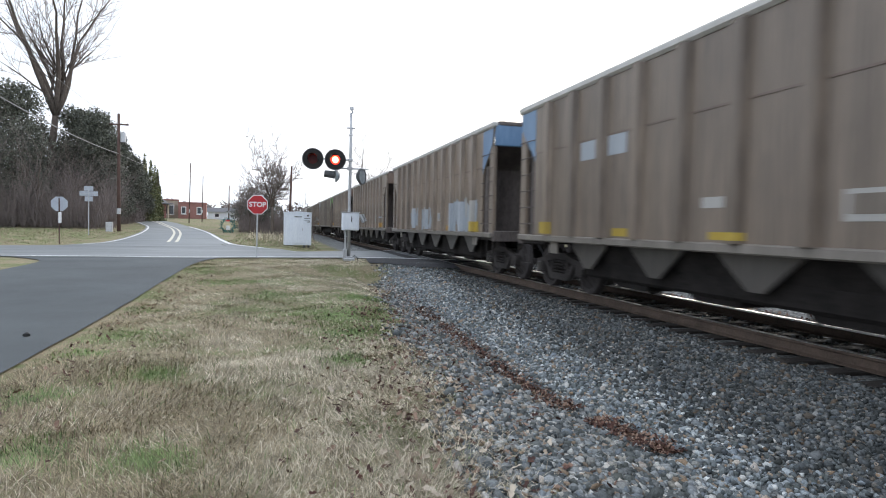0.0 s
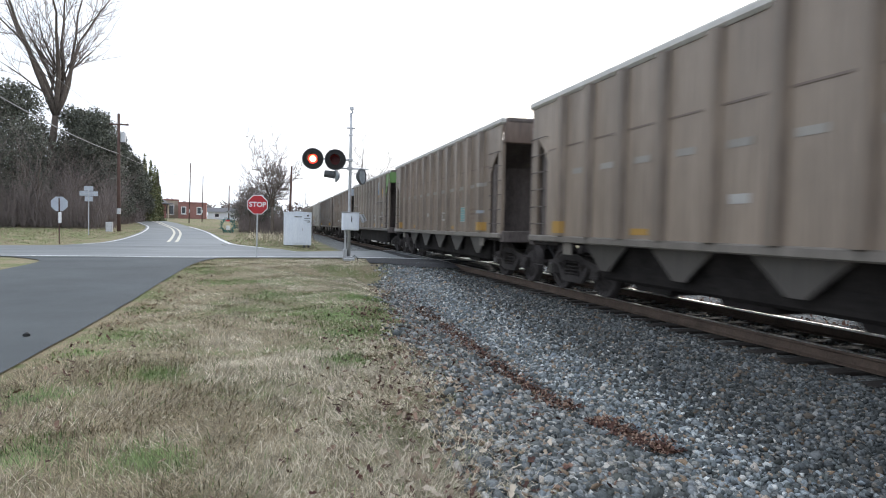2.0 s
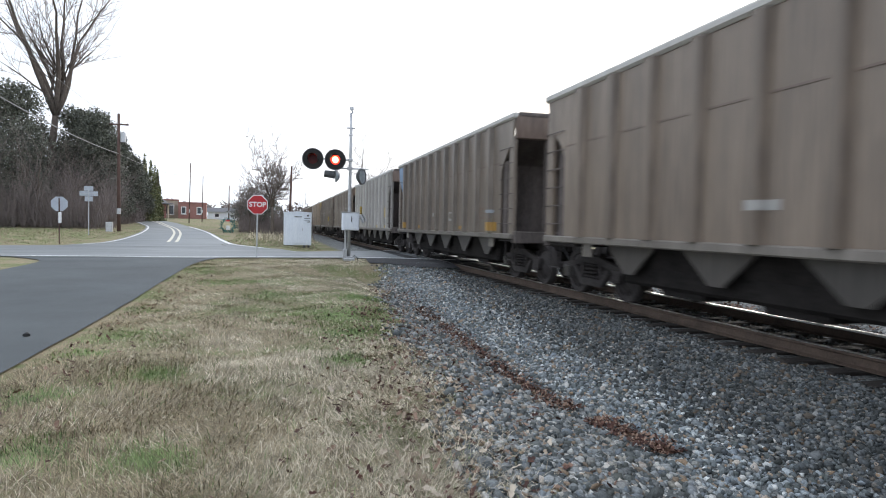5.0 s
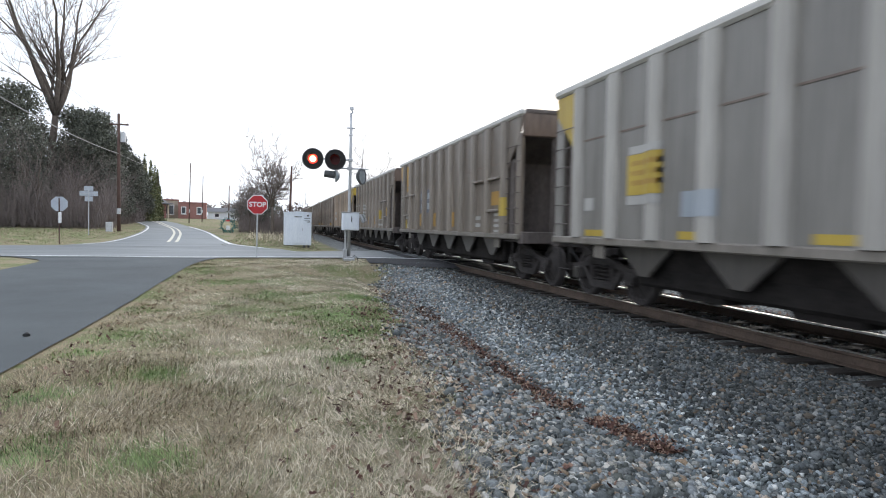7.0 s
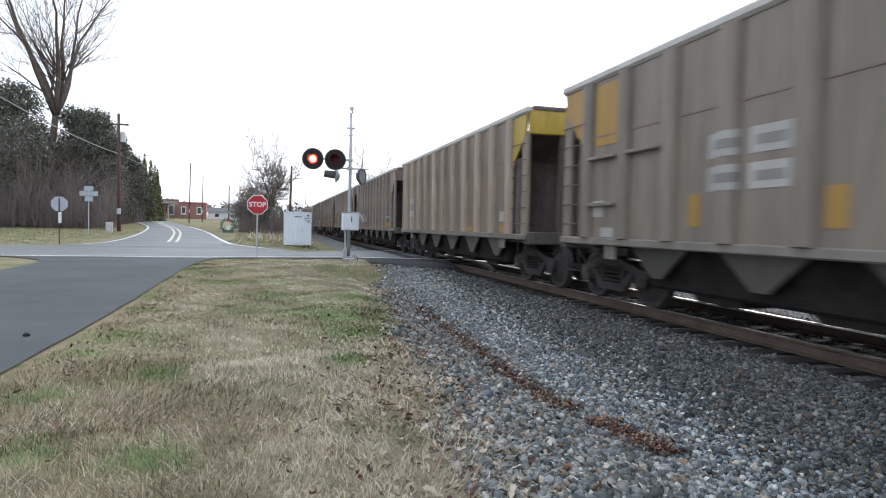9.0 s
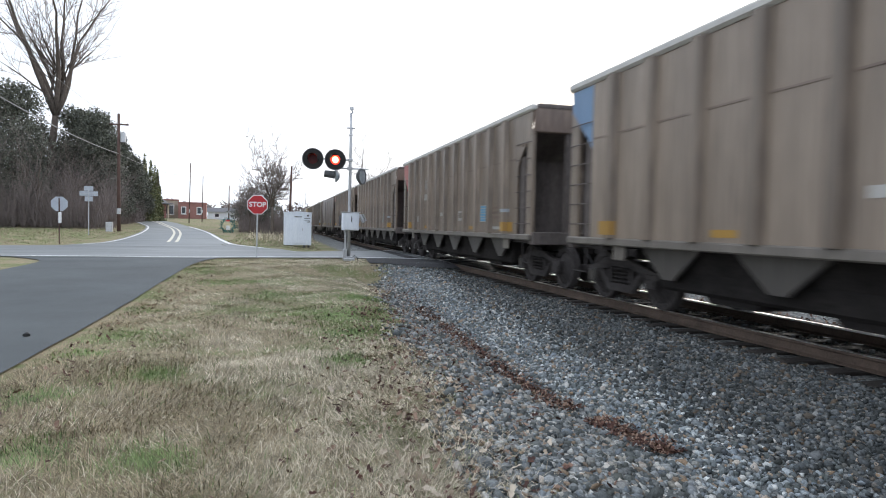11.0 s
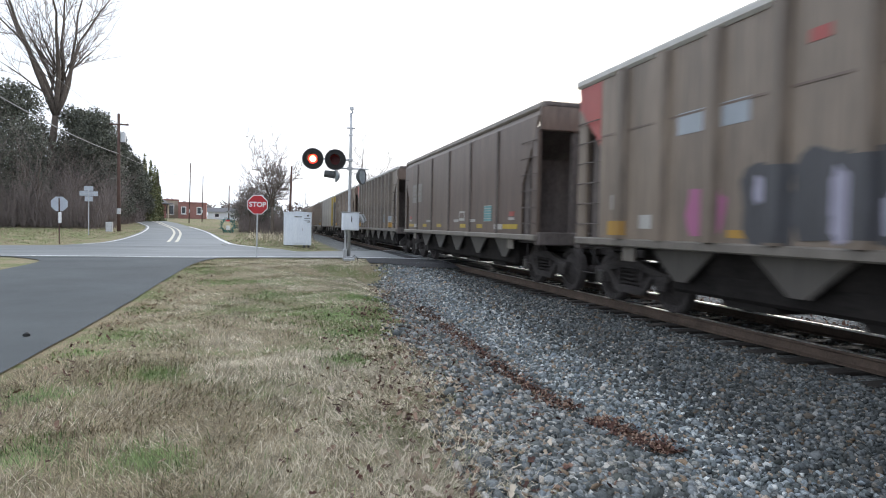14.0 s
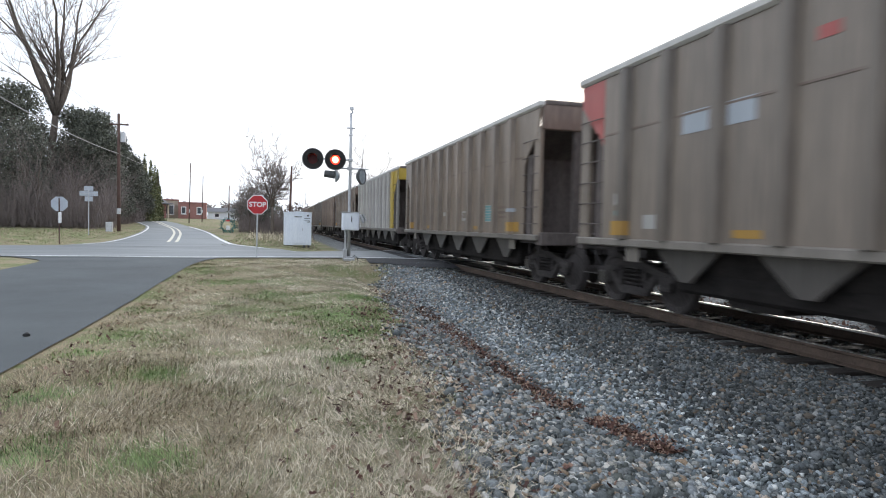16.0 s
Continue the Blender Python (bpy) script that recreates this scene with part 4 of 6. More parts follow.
    patch(c, "stencil", P_GREY, 3.49, 3.77, 2.68, 3.00)
    patch(c, "stencil", P_GREY, 2.53, 2.97, 2.68, 3.00)
    for a, b in ((3.46, 3.75), (2.32, 3.05)):
        patch(c, "stencil", C_WHITE, a, b, 2.28, 2.50, "row of white lettering")
    patch(c, "stencil", C_WHITE, 3.92, 4.15, 1.49, 1.70)
    patch(c, "stencil", C_WHITE, -4.90, -4.40, 1.28, 1.35)

    c = add_car("hopper_car", "ribbed", P_BROWN, "dusty brown hopper car with faint white scrawls")
    common_marks(c)
    for i, (y, z) in enumerate(((1.5, 1.8), (0.35, 2.0), (-0.5, 1.95))):
        tag_blob(c, P_GREY, y, z, 0.26, 0.30, 70 + i)

    c = add_car("hopper_car", "ribbed", P_BROWN, "brown hopper car with black and magenta graffiti", None, C_RED)
    common_marks(c, C_SKY)
    lit(c, None, 6, -1.9, 2.6, 1.18, 2.12, 31, C_BLACK, C_LILAC)
    for a, b in ((3.31, 3.90), (2.57, 3.08)):
        patch(c, "stencil_box", C_PALEBLUE, a, b, 2.65, 2.95, "pale lettering block")
    patch(c, "stencil", C_RED, 1.50, 1.76, 3.33, 3.47, "small red mark")
    tag_blob(c, C_PINK, 3.25, 1.55, 0.4, 0.35, 95, 0.002)
    tag_blob(c, C_PINK, -2.35, 1.6, 0.5, 0.42, 96, 0.002)
    framed(c, -5.50, -5.22, 1.47, 1.77, C_PALEBLUE)
    patch(c, "stencil", C_WHITE, 5.32, 5.58, 1.66, 1.90)
    patch(c, "stencil", C_WHITE, 4.43, 4.76, 1.35, 1.56)

    c = add_car("hopper_car", "panel", P_GRIME, "sooty brown smooth-sided hopper car with yellow dashes")
    striped_panel(c, C_TEAL, -4.00, -3.44, 1.49, 1.89)
    for a, b in ((4.98, 5.85), (2.92, 3.46), (0.90, 1.45), (-1.79, -1.28), (-3.28, -2.84), (-5.74, -4.80)):
        patch(c, "reflector", C_YELLOW, a, b, 1.30, 1.41, "yellow reflective dash")
    for a, b in ((-4.76, -4.20), (4.40, 4.95)):
        patch(c, "reflector", C_WHITE, a, b, 1.28, 1.41)
    for a, b in ((-2.70, -2.17), (2.37, 2.95), (-1.1, -0.6)):
        patch(c, "stencil", C_WHITE, a, b, 1.47, 1.55)
    for a in (-5.54, 5.42):
        patch(c, "stencil", C_RED, a, a + 0.30, 1.60, 1.71)
        patch(c, "stencil", C_WHITE, a, a + 0.34, 1.51, 1.57)
    framed(c, -1.70, -1.17, 1.51, 1.79, P_GRIME)
    for a, b in ((4.60, 5.28), (3.72, 4.46)):
        patch(c, "stencil_box", P_GREY, a, b, 2.24, 2.95, "large pale lettering block")
        bars(c, "stencil", P_TAUPE, a + 0.05, b - 0.1, 2.45, 2.85, 3)

    c = add_car("hopper_car", "ribbed", P_TAUPE, "taupe ribbed hopper car with bright blue panel and red corner", None, C_RED)
    common_marks(c, C_SKY)
    framed(c, -5.49, -5.21, 1.48, 1.78, C_PALEBLUE)
    for a, b in ((3.31, 3.90), (2.57, 3.08)):
        patch(c, "stencil_box", C_PALEBLUE, a, b, 2.65, 2.95, "pale lettering block")
    patch(c, "stencil", C_RED, 1.50, 1.76, 3.33, 3.47, "small red mark")
    patch(c, "stencil", C_WHITE, 5.34, 5.58, 1.73, 1.92)
    patch(c, "stencil", C_TEAL, 5.36, 5.56, 1.56, 1.64)
    patch(c, "stencil", C_WHITE, 4.40, 4.76, 1.35, 1.56)

    c = add_car("hopper_car", "ribbed", P_BROWN, "dusty brown ribbed hopper car with teal stripes")
    common_marks(c)

    c = add_car("hopper_car", "posted", P_GREY, "grey posted hopper car with yellow painted end", C_YELLOW, None)
    patch(c, "emblem", C_YELLOW, -5.9, -5.0, 1.2, 3.85, "yellow end panel")
    for i in range(8):
        pnt = (P_BROWN, P_DARK, P_TAUPE)[i % 3]
        c = add_car("hopper_car", "ribbed" if i % 3 != 1 else "posted", pnt, "dusty brown hopper car in the coal train")
        common_marks(c, (C_TEAL, None, C_SKY)[i % 3])


train()


def run(t):
    """Metres that the train has run at a time; it slows a very little."""
    return 15.683 * t - 0.00894 * t * t - 36.874


def motions():
    for k, car in enumerate(CARS):
        y0 = (k - 2) * PITCH_OF_CARS
        walk(car, [(t, pose(TRACK, y0 - run(t), 0)) for t in range(17)])
    # wheels: those at one place of a truck turn alike, so they take the same keys
    firsts = {}
    for w in WHEELS:
        a = round(w.location.y, 2)
        if a not in firsts:
            firsts[a] = w
            walk(w, [(i / FPS, pose(0, a, WHEEL_R, rx=math.degrees(run(i / FPS) / WHEEL_R))) for i in range(0, 16 * FPS + 1)])
        else:
            w.rotation_mode = "QUATERNION"
            w.animation_data_create()
            w.animation_data.action = firsts[a].animation_data.action
            w.animation_data.action_slot = firsts[a].animation_data.action.slots[0]
    flashers()


# ---- crossing signal ----
def disc(r, x, y0, y1, z, n=28):
    return Geo().tube([(x, y0, z), (x, y1, z)], r, n)


def ring_shell(r0, r1, y0, y1, n=24, a0=0.0, a1=2 * math.pi):
    """A visor: part of a pipe wall round the y axis, open towards -y."""
    g = Geo()
    vs, fs = [], []
    for i in range(n + 1):
        a = a0 + (a1 - a0) * i / n
        c, s = math.cos(a), math.sin(a)
        vs += [(r0 * c, y0, r0 * s), (r0 * c * 1.04, y1, r0 * s * 1.04), (r1 * c * 1.04, y1, r1 * s * 1.04), (r1 * c, y0, r1 * s)]
    for i in range(n):
        for k in range(4):
            p, q = i * 4 + k, i * 4 + (k + 1) % 4
            fs.append((p, q, q + 4, p + 4))
    return g.add(vs, fs)


FLAPS = []
MX, MY = 2.84, 23.9


def crossing_signal():
    base_z = float(height(MX, MY))
    th = thing("crossing_signal", pose(MX, MY, base_z), "galvanised crossing signal mast with two red flashing lamps", "crossing signal")
    part("base_plate", Geo().box(0, 0, 0.05, 0.42, 0.42, 0.12, 0.02).box(0, 0, 0.14, 0.26, 0.26, 0.06, 0.01), M_GALV, th, "bolted grey base")
    part("mast", Geo().tube([(0, 0, 0.1), (0.0, 0, 2.0), (0.03, 0, 5.1), (0.03, 0, 5.75)], [0.062, 0.062, 0.055, 0.05], 14), M_GALV, th, "galvanised round mast", True)
    for x in (-0.05, 0.05):
        part("conduit", Geo().tube([(-0.14 + x * 0.3, -0.02, 0.0), (-0.14 + x * 0.3, -0.02, 1.3)], 0.025, 8), M_GALV, th)
    part("cable_box", Geo().box(-0.15, -0.03, 0.28, 0.16, 0.14, 0.36, 0.02), M_GALV, th)
    part("cross_bracket", Geo().box(0.03, 0, 5.17, 0.32, 0.05, 0.05, 0.01).box(0.03, 0, 4.9, 0.16, 0.12, 0.04, 0.01), M_GALV, th)
    part("finial", Geo().box(0.04, 0, 5.93, 0.15, 0.10, 0.14, 0.02).tube([(0.03, 0, 5.7), (0.09, 0, 5.8), (0.04, 0, 5.88)], 0.03, 8), M_GALV, th)
    jb = part("junction_box", Geo().box(0.03, -0.12, 1.53, 0.66, 0.28, 0.68, 0.02), M_BOX, th, "pale grey junction box")
    part("box_door", Geo().box(0.03, -0.27, 1.53, 0.58, 0.02, 0.60, 0.008), M_BOX, jb)
    part("latch", Geo().box(0.06, -0.29, 1.62, 0.035, 0.03, 0.22, 0.008), M_DARKGREY, jb, "dark latch")
    part("box_rim", Geo().box(0.03, -0.12, 1.89, 0.72, 0.34, 0.04, 0.01), M_GALV, jb)
    part("gate_arm_stub", Geo().box(0.50, 0.05, 1.66, 0.10, 0.3, 0.34, 0.02, m=pose(0, 0, 0, ry=-25).to_3x3().to_4x4()).box(0.60, 0.05, 1.70, 0.05, 0.22, 0.30, 0.01, m=pose(0, 0, 0, ry=-25)), M_GALV, th)
    part("cable", Geo().tube([(0.08, -0.05, 0.05), (0.22, -0.1, 0.22), (0.32, -0.1, 0.12), (0.36, -0.12, 0.0)], 0.015, 6), M_BLACK, th)
    part("upper_arm", Geo().tube([(0.03, 0, 3.93), (-1.42, 0, 3.93)], 0.036, 10).box(-0.70, 0, 4.20, 0.22, 0.10, 0.16, 0.02).tube([(-0.70, 0, 3.93), (-0.70, 0, 4.18)], 0.04, 8), M_GALV, th)
    part("lower_arm", Geo().tube([(-0.62, 0, 3.60), (0.70, 0, 3.60)], 0.032, 10).box(0.0, 0, 3.60, 0.20, 0.18, 0.14, 0.02), M_GALV, th)
    part("clamp", Geo().box(0.02, 0, 3.93, 0.18, 0.18, 0.12, 0.02), M_GALV, th)
    for nm, x in (("left", -1.42), ("right", -0.57)):
        z = 3.90
        yaw = -8
        head = part("lamp_background", disc(0.385, 0, -0.06, -0.03, 0, 32), M_BLACK, th, "round black lamp background", at=pose(x, -0.08, z, rz=yaw))
        part("lamp_housing", Geo().tube([(0, -0.03, 0), (0, 0.12, 0), (0, 0.18, 0)], [0.2, 0.19, 0.1], 20), M_BLACK, head)
        part("background_rim", ring_shell(0.365, 0.39, -0.03, -0.085, 32), M_DARKGREY, head)
        part("lamp_lens", disc(0.178, 0, -0.075, -0.062, 0), M_LAMPLIT, head, "glowing red lens")
        part("lamp_core", disc(0.12, 0, -0.085, -0.076, 0), M_LAMPCORE, head, "bright lamp core")
        part("lamp_hood", ring_shell(0.185, 0.20, -0.06, -0.46, 22, radians(-20), radians(200)), M_BLACK, head, "black visor hood")
        # added flap: its dark colour stands for the lens with the light off
        g = Geo().tube([(0, -0.006, -0.18), (0, 0.006, -0.18)], 0.182, 24)
        fl = part("lamp_flap", g, M_LAMPDARK, head, "dark red flap added to hide the glowing lens", at=pose(0, -0.11, 0.172))
        FLAPS.append((nm, x, z, fl))
    # side lamps for the other approaches
    a = part("side_lamp", Geo().tube([(-0.56, 0, 3.32), (-0.50, 0, 3.32), (-0.40, 0, 3.32)], [0.26, 0.26, 0.12], 24), M_LENSGREY, th, "grey side-facing lamp")
    part("lamp_hood", Geo().tube([(-0.58, 0, 3.33), (-0.98, 0, 3.37)], [0.15, 0.13], 18), M_DARKGREY, a, "dark visor hood")
    part("bracket", Geo().tube([(-0.50, 0, 3.60), (-0.50, 0, 3.1)], 0.03, 8), M_GALV, a)
    b = part("rear_lamp", Geo().tube([(0, -0.04, 0), (0, 0.0, 0)], [0.30, 0.31], 28), M_LENSGREY, th, "grey rear lamp back", at=pose(0.46, 0.1, 3.32, rz=55))
    part("lamp_housing", Geo().tube([(0, 0, 0), (0, 0.14, 0), (0, 0.2, 0)], [0.2, 0.18, 0.08], 18), M_DARKGREY, b)
    part("background_rim", ring_shell(0.285, 0.32, -0.07, 0.01, 28), M_DARKGREY, b)
    part("lamp_hood", Geo().tube([(0.30, 0.20, 0.04), (0.52, 0.30, 0.02)], [0.15, 0.12], 14), M_DARKGREY, b)


crossing_signal()


def flashers():
    """The lamps light in turn; an added flap under each hood swings up from the ever-glowing lens."""
    period, first = 1.232, -0.898
    on = []
    for n in range(15):
        on.append((first + n * period, first + n * period + 0.616))
    for nm, x, z, fl in FLAPS:
        shut, open_ = pose(0, -0.11, 0.172), pose(0, -0.11, 0.172, rx=-84)
        rows = []

        def lit_at(t):
            left = any(a <= t < b for a, b in on)
            return left if nm == "left" else not left
        rows.append((0.0, open_ if lit_at(0.0) else shut))
        edges = sorted(e for ab in on for e in ab if 0.1 < e < 15.9)
        for e in edges:
            for dt in (-0.034, 0.034):
                rows.append((e + dt, open_ if lit_at(e + dt) else shut))
        rows.append((16.0, open_ if lit_at(16.0) else shut))
        walk(fl, rows)


# ---- signs ----
def octagon(r):
    return [(r * math.cos(math.pi / 8 + k * math.pi / 4), r * math.sin(math.pi / 8 + k * math.pi / 4)) for k in range(8)]


def text_mesh(body, size, material):
    cu = bpy.data.curves.new("letters", "FONT")
    cu.body, cu.size, cu.align_x, cu.align_y, cu.extrude, cu.offset = body, size, "CENTER", "CENTER", 0.002, 0.008
    ob = bpy.data.objects.new("letters", cu)
    scene.collection.objects.link(ob)
    me = bpy.data.meshes.new_from_object(ob.evaluated_get(bpy.context.evaluated_depsgraph_get()))
    bpy.data.objects.remove(ob)
    me.materials.clear()
    me.materials.append(material)
    return me


def stop_sign():
    x, y = -0.68, 26.0
    z = float(height(x, y))
    th = thing("stop_sign", pose(x, y, z), "red octagonal stop sign on a steel post", "road sign")
    part("post", Geo().box(0.015, 0.03, 1.22, 0.06, 0.04, 2.5, 0.006, m=pose(0, 0, 0, ry=0.7)), M_GALV, th, "galvanised channel post")
    face = part("sign_face", Geo().prism(octagon(0.43), 1, 0.0, 0.008), M_SIGNWHITE, th, "white bordered octagon", at=pose(0.03, -0.005, 2.18))
    part("red_field", Geo().prism(octagon(0.395), 1, -0.006, -0.001), M_SIGNRED, face, "red reflective field")
    part("letters", text_mesh("STOP", 0.275, M_SIGNWHITE), None, face, "white capital letters", at=pose(0, -0.010, 0.0, rx=90))
    for bz in (-0.36, 0.36):
        part("bolt", Geo().tube([(0, -0.02, bz), (0, 0.0, bz)], 0.012, 6), M_GALV, face)


stop_sign()


def back_signs():
    x, y = -11.87, 39.5
    z = float(height(x, y))
    th = thing("stop_sign", pose(x, y, z, rz=4), "grey metal back of an octagonal sign on a post", "road sign")
    part("post", Geo().box(0, -0.03, 1.3, 0.06, 0.04, 2.65, 0.006), M_POLEWOOD, th, "dark rusty post")
    part("sign_face", Geo().prism(octagon(0.45), 1, 0.0, 0.01), M_SIGNBACK, th, "bare aluminium octagon back", at=pose(0, 0, 2.3))
    part("post_plate", Geo().box(0.04, -0.06, 1.52, 0.16, 0.02, 0.62, 0.005), M_SIGNWHITE, th, "white reflector strip")
    x, y = -13.12, 50.0
    z = float(height(x, y))
    th = thing("route_sign", pose(x, y, z, rz=3), "grey metal backs of a route sign cluster on a post", "road sign")
    part("post", Geo().box(0, -0.02, 1.65, 0.06, 0.04, 3.3, 0.006), M_GALV, th)
    part("upper_plate", Geo().box(0, 0.01, 3.42, 0.60, 0.012, 0.34, 0.003), M_SIGNBACK, th)
    part("arrow_plate", Geo().box(0, 0.03, 3.05, 1.20, 0.012, 0.34, 0.003), M_SIGNBACK, th)
    part("lower_plate", Geo().box(0, 0.01, 2.66, 0.52, 0.012, 0.36, 0.003), M_SIGNBACK, th)
    part("brace", Geo().box(0, 0.0, 3.05, 1.0, 0.02, 0.03), M_GALV, th)


back_signs()


# ---- signal cabinet, poles and wires ----
def relay_house():
    x, y = 1.6, 44.2
    z = float(height(x, y))
    th = thing("relay_cabinet", pose(x, y, z), "white steel railway relay cabinet on short feet", "relay cabinet")
    body = part("body", Geo().box(0, 0, 1.28, 1.86, 1.86, 2.26, 0.02), M_BOX, th)
    part("roof", Geo().prism([(-0.97, 2.40), (0.97, 2.40), (0.97, 2.44), (0.0, 2.50), (-0.97, 2.44)], 1, -0.98, 0.98), M_BOX, th)
    d = part("door", Geo().box(0.02, -0.945, 1.26, 0.78, 0.03, 1.98, 0.008), M_BOX, th, "white steel door")
    part("handle", Geo().box(0.32, -0.98, 1.25, 0.03, 0.05, 0.22, 0.008), M_GALV, d)
    part("vent", Geo().box(0.02, -0.965, 2.12, 0.5, 0.02, 0.06, 0.004), M_DARKGREY, d)
    for zz in (2.02, 1.86):
        part("label_bar", Geo().box(0.62, -0.945, zz, 0.42, 0.012, 0.03), M_DARKGREY, th, "dark lettering bar")
    part("label_bar", Geo().box(0.74, -0.945, 1.78, 0.2, 0.012, 0.06), M_DARKGREY, th)
    part("lamp", Geo().tube([(0.68, -0.93, 2.22), (0.68, -1.0, 2.22)], 0.07, 10), M_DARKGREY, th)
    for sx in (-0.75, -0.45, 0.45, 0.75):
        part("foot", Geo().box(sx, -0.6, 0.07, 0.12, 0.5, 0.18, 0.01), M_DARKGREY, th)


relay_house()


def utility_pole(x, y, h, arm=True, lean=0.0, r=0.15, extra=0.0):
    z = float(height(x, y)) - 0.2
    th = thing("utility_pole", pose(x, y, z, ry=lean), "weathered brown wooden utility pole", "utility pole", "utility poles along the road")
    part("pole", Geo().tube([(0, 0, 0), (0, 0, h * 0.5), (0, 0, h + 0.2)], [r, r * 0.86, r * 0.68], 10), M_POLEWOOD, th, "", True)
    if arm:
        part("crossarm", Geo().box(0, 0.1, h - 0.7, 1.5, 0.10, 0.12, 0.01), M_POLEWOOD, th)
        for sx in (-0.65, -0.2, 0.2, 0.65):
            part("insulator", Geo().tube([(sx, 0.1, h - 0.64), (sx, 0.1, h - 0.5)], [0.05, 0.03], 8), M_GALV, th)
        part("transformer", Geo().tube([(0.35, 0, h - 2.2), (0.35, 0, h - 1.4)], 0.22, 14), M_GALV, th, "grey transformer can")
    part("guard_plate", Geo().tube([(0, -0.01, 1.7), (0, -0.01, 2.2)], r * 1.05, 10), M_GALV, th)
    return th


utility_pole(-12.9, 58, 10.1)
utility_pole(-11.9, 95, 8.7, False, 1.2, 0.075)
utility_pole(-11.2, 105, 7.4, False, 1.0, 0.075)
utility_pole(1.4, 60, 7.1, False, 1.5, 0.13)
utility_pole(-9.5, 140, 7.5, False, 0.5, 0.14)
utility_pole(25.8, 23.6, 11.2, True, 0, 0.15)


def wire(a, b, sag, r=0.016, label="thin overhead wire sagging between poles"):
    a, b = Vector(a), Vector(b)
    pts = [a.lerp(b, k / 24) - Vector((0, 0, 4 * sag * (k / 24) * (1 - k / 24))) for k in range(25)]
    solid("overhead_wire", Geo().tube(pts, r, 5, False), M_WIRE, label, "wire", "overhead wires")


wire((-12.9, 58, 7.05), (-9.3, 0, 7.6), 0.9, 0.03)
wire((-12.9, 58, 9.6), (-9.6, 0, 10.4), 0.7, 0.012)
wire((-12.9, 58, 7.05), (-11.9, 95, 8.0), 0.5, 0.014)
wire((-11.9, 95, 9.0), (-11.2, 105, 8.0), 0.1, 0.012)
wire((25.8, 23.6, 10.9), (60, 14, 11.0), 0.9, 0.02)
wire((25.8, 23.6, 10.9), (14, 90, 11.0), 1.2, 0.012)
solid("utility_box", Geo().box(0, 0, 0.4, 0.5, 0.4, 0.9, 0.04), M_GALV, "small grey utility box in the grass", "utility box", m=pose(-13.4, 57.0, float(height(-13.4, 57)) - 0.05))


def wreath():
    x, y = -4.35, 63.0
    z = float(height(x, y))
    th = thing("wreath_stand", pose(x, y, z), "round green wreath with red bow on a low stand", "yard decoration")
    g = Geo()
    r = random.Random(4)
    for k in range(260):
        a = r.uniform(0, 2 * math.pi)
        q = 0.62 + r.gauss(0, 0.08)
        p = Vector((q * math.cos(a), r.gauss(0, 0.07), 0.72 + q * math.sin(a)))
        g.tube([p, p + Vector((r.gauss(0, 0.12), r.gauss(0, 0.06), r.gauss(0, 0.12)))], [0.03, 0.005], 4)
    part("wreath", g, mat("teal_green_garland", (0.02, 0.10, 0.09), (0.06, 0.22, 0.20), 0.6, grain=8, patch=2, bump=0), th, "teal green garland ring")
    part("bow", Geo().box(-0.1, -0.12, 1.2, 0.2, 0.1, 0.16, 0.06).box(0.12, -0.12, 1.2, 0.2, 0.1, 0.16, 0.06).box(0.01, -0.14, 1.18, 0.08, 0.1, 0.12, 0.03), M_SIGNRED, th, "red bow")
    part("panel", Geo().box(0.02, 0, 0.5, 0.4, 0.05, 0.4, 0.02), M_SIGNWHITE, th, "white panel")
    for s in (-0.4, 0.4):
        part("leg", Geo().box(s, 0.1, 0.2, 0.08, 0.08, 0.45, 0.01), M_DARKGREY, th)


wreath()


# ---- buildings ----
def building(name, x, y, rz, w, d, h, roof_h, wall_m, label, windows, door=None, flat=False):
    z = float(height(x, y)) - 0.1
    th = thing(name, pose(x, y, z, rz=rz), label, "building")
    part("wall", Geo().box(0, 0, h / 2, w, d, h), wall_m, th)
    if flat:
        part("parapet", Geo().box(0, 0, h + 0.1, w + 0.2, d + 0.2, 0.25, 0.03), M_WHITEWALL if wall_m is M_WHITEWALL else M_BRICK, th)
    else:
        part("roof", Geo().prism([(-d / 2 - 0.5, h - 0.05), (d / 2 + 0.5, h - 0.05), (0, h + roof_h)], 0, -w / 2 - 0.4, w / 2 + 0.4), M_ROOF, th, "grey pitched roof")
    for wx, wz, ww, wh in windows:
        wd = part("window", Geo().box(wx, -d / 2 - 0.03, wz, ww + 0.3, 0.08, wh + 0.3, 0.01), M_SIGNWHITE, th, "white framed window")
        part("pane", Geo().box(wx, -d / 2 - 0.075, wz, ww, 0.02, wh), M_GLASS, wd)
        part("sill", Geo().box(wx, -d / 2 - 0.1, wz - wh / 2 - 0.2, ww + 0.4, 0.16, 0.08, 0.01), M_SIGNWHITE, wd)
    if door:
        part("door", Geo().box(door, -d / 2 - 0.04, 1.05, 1.0, 0.08, 2.1, 0.01), M_SIGNWHITE, th)
    return th


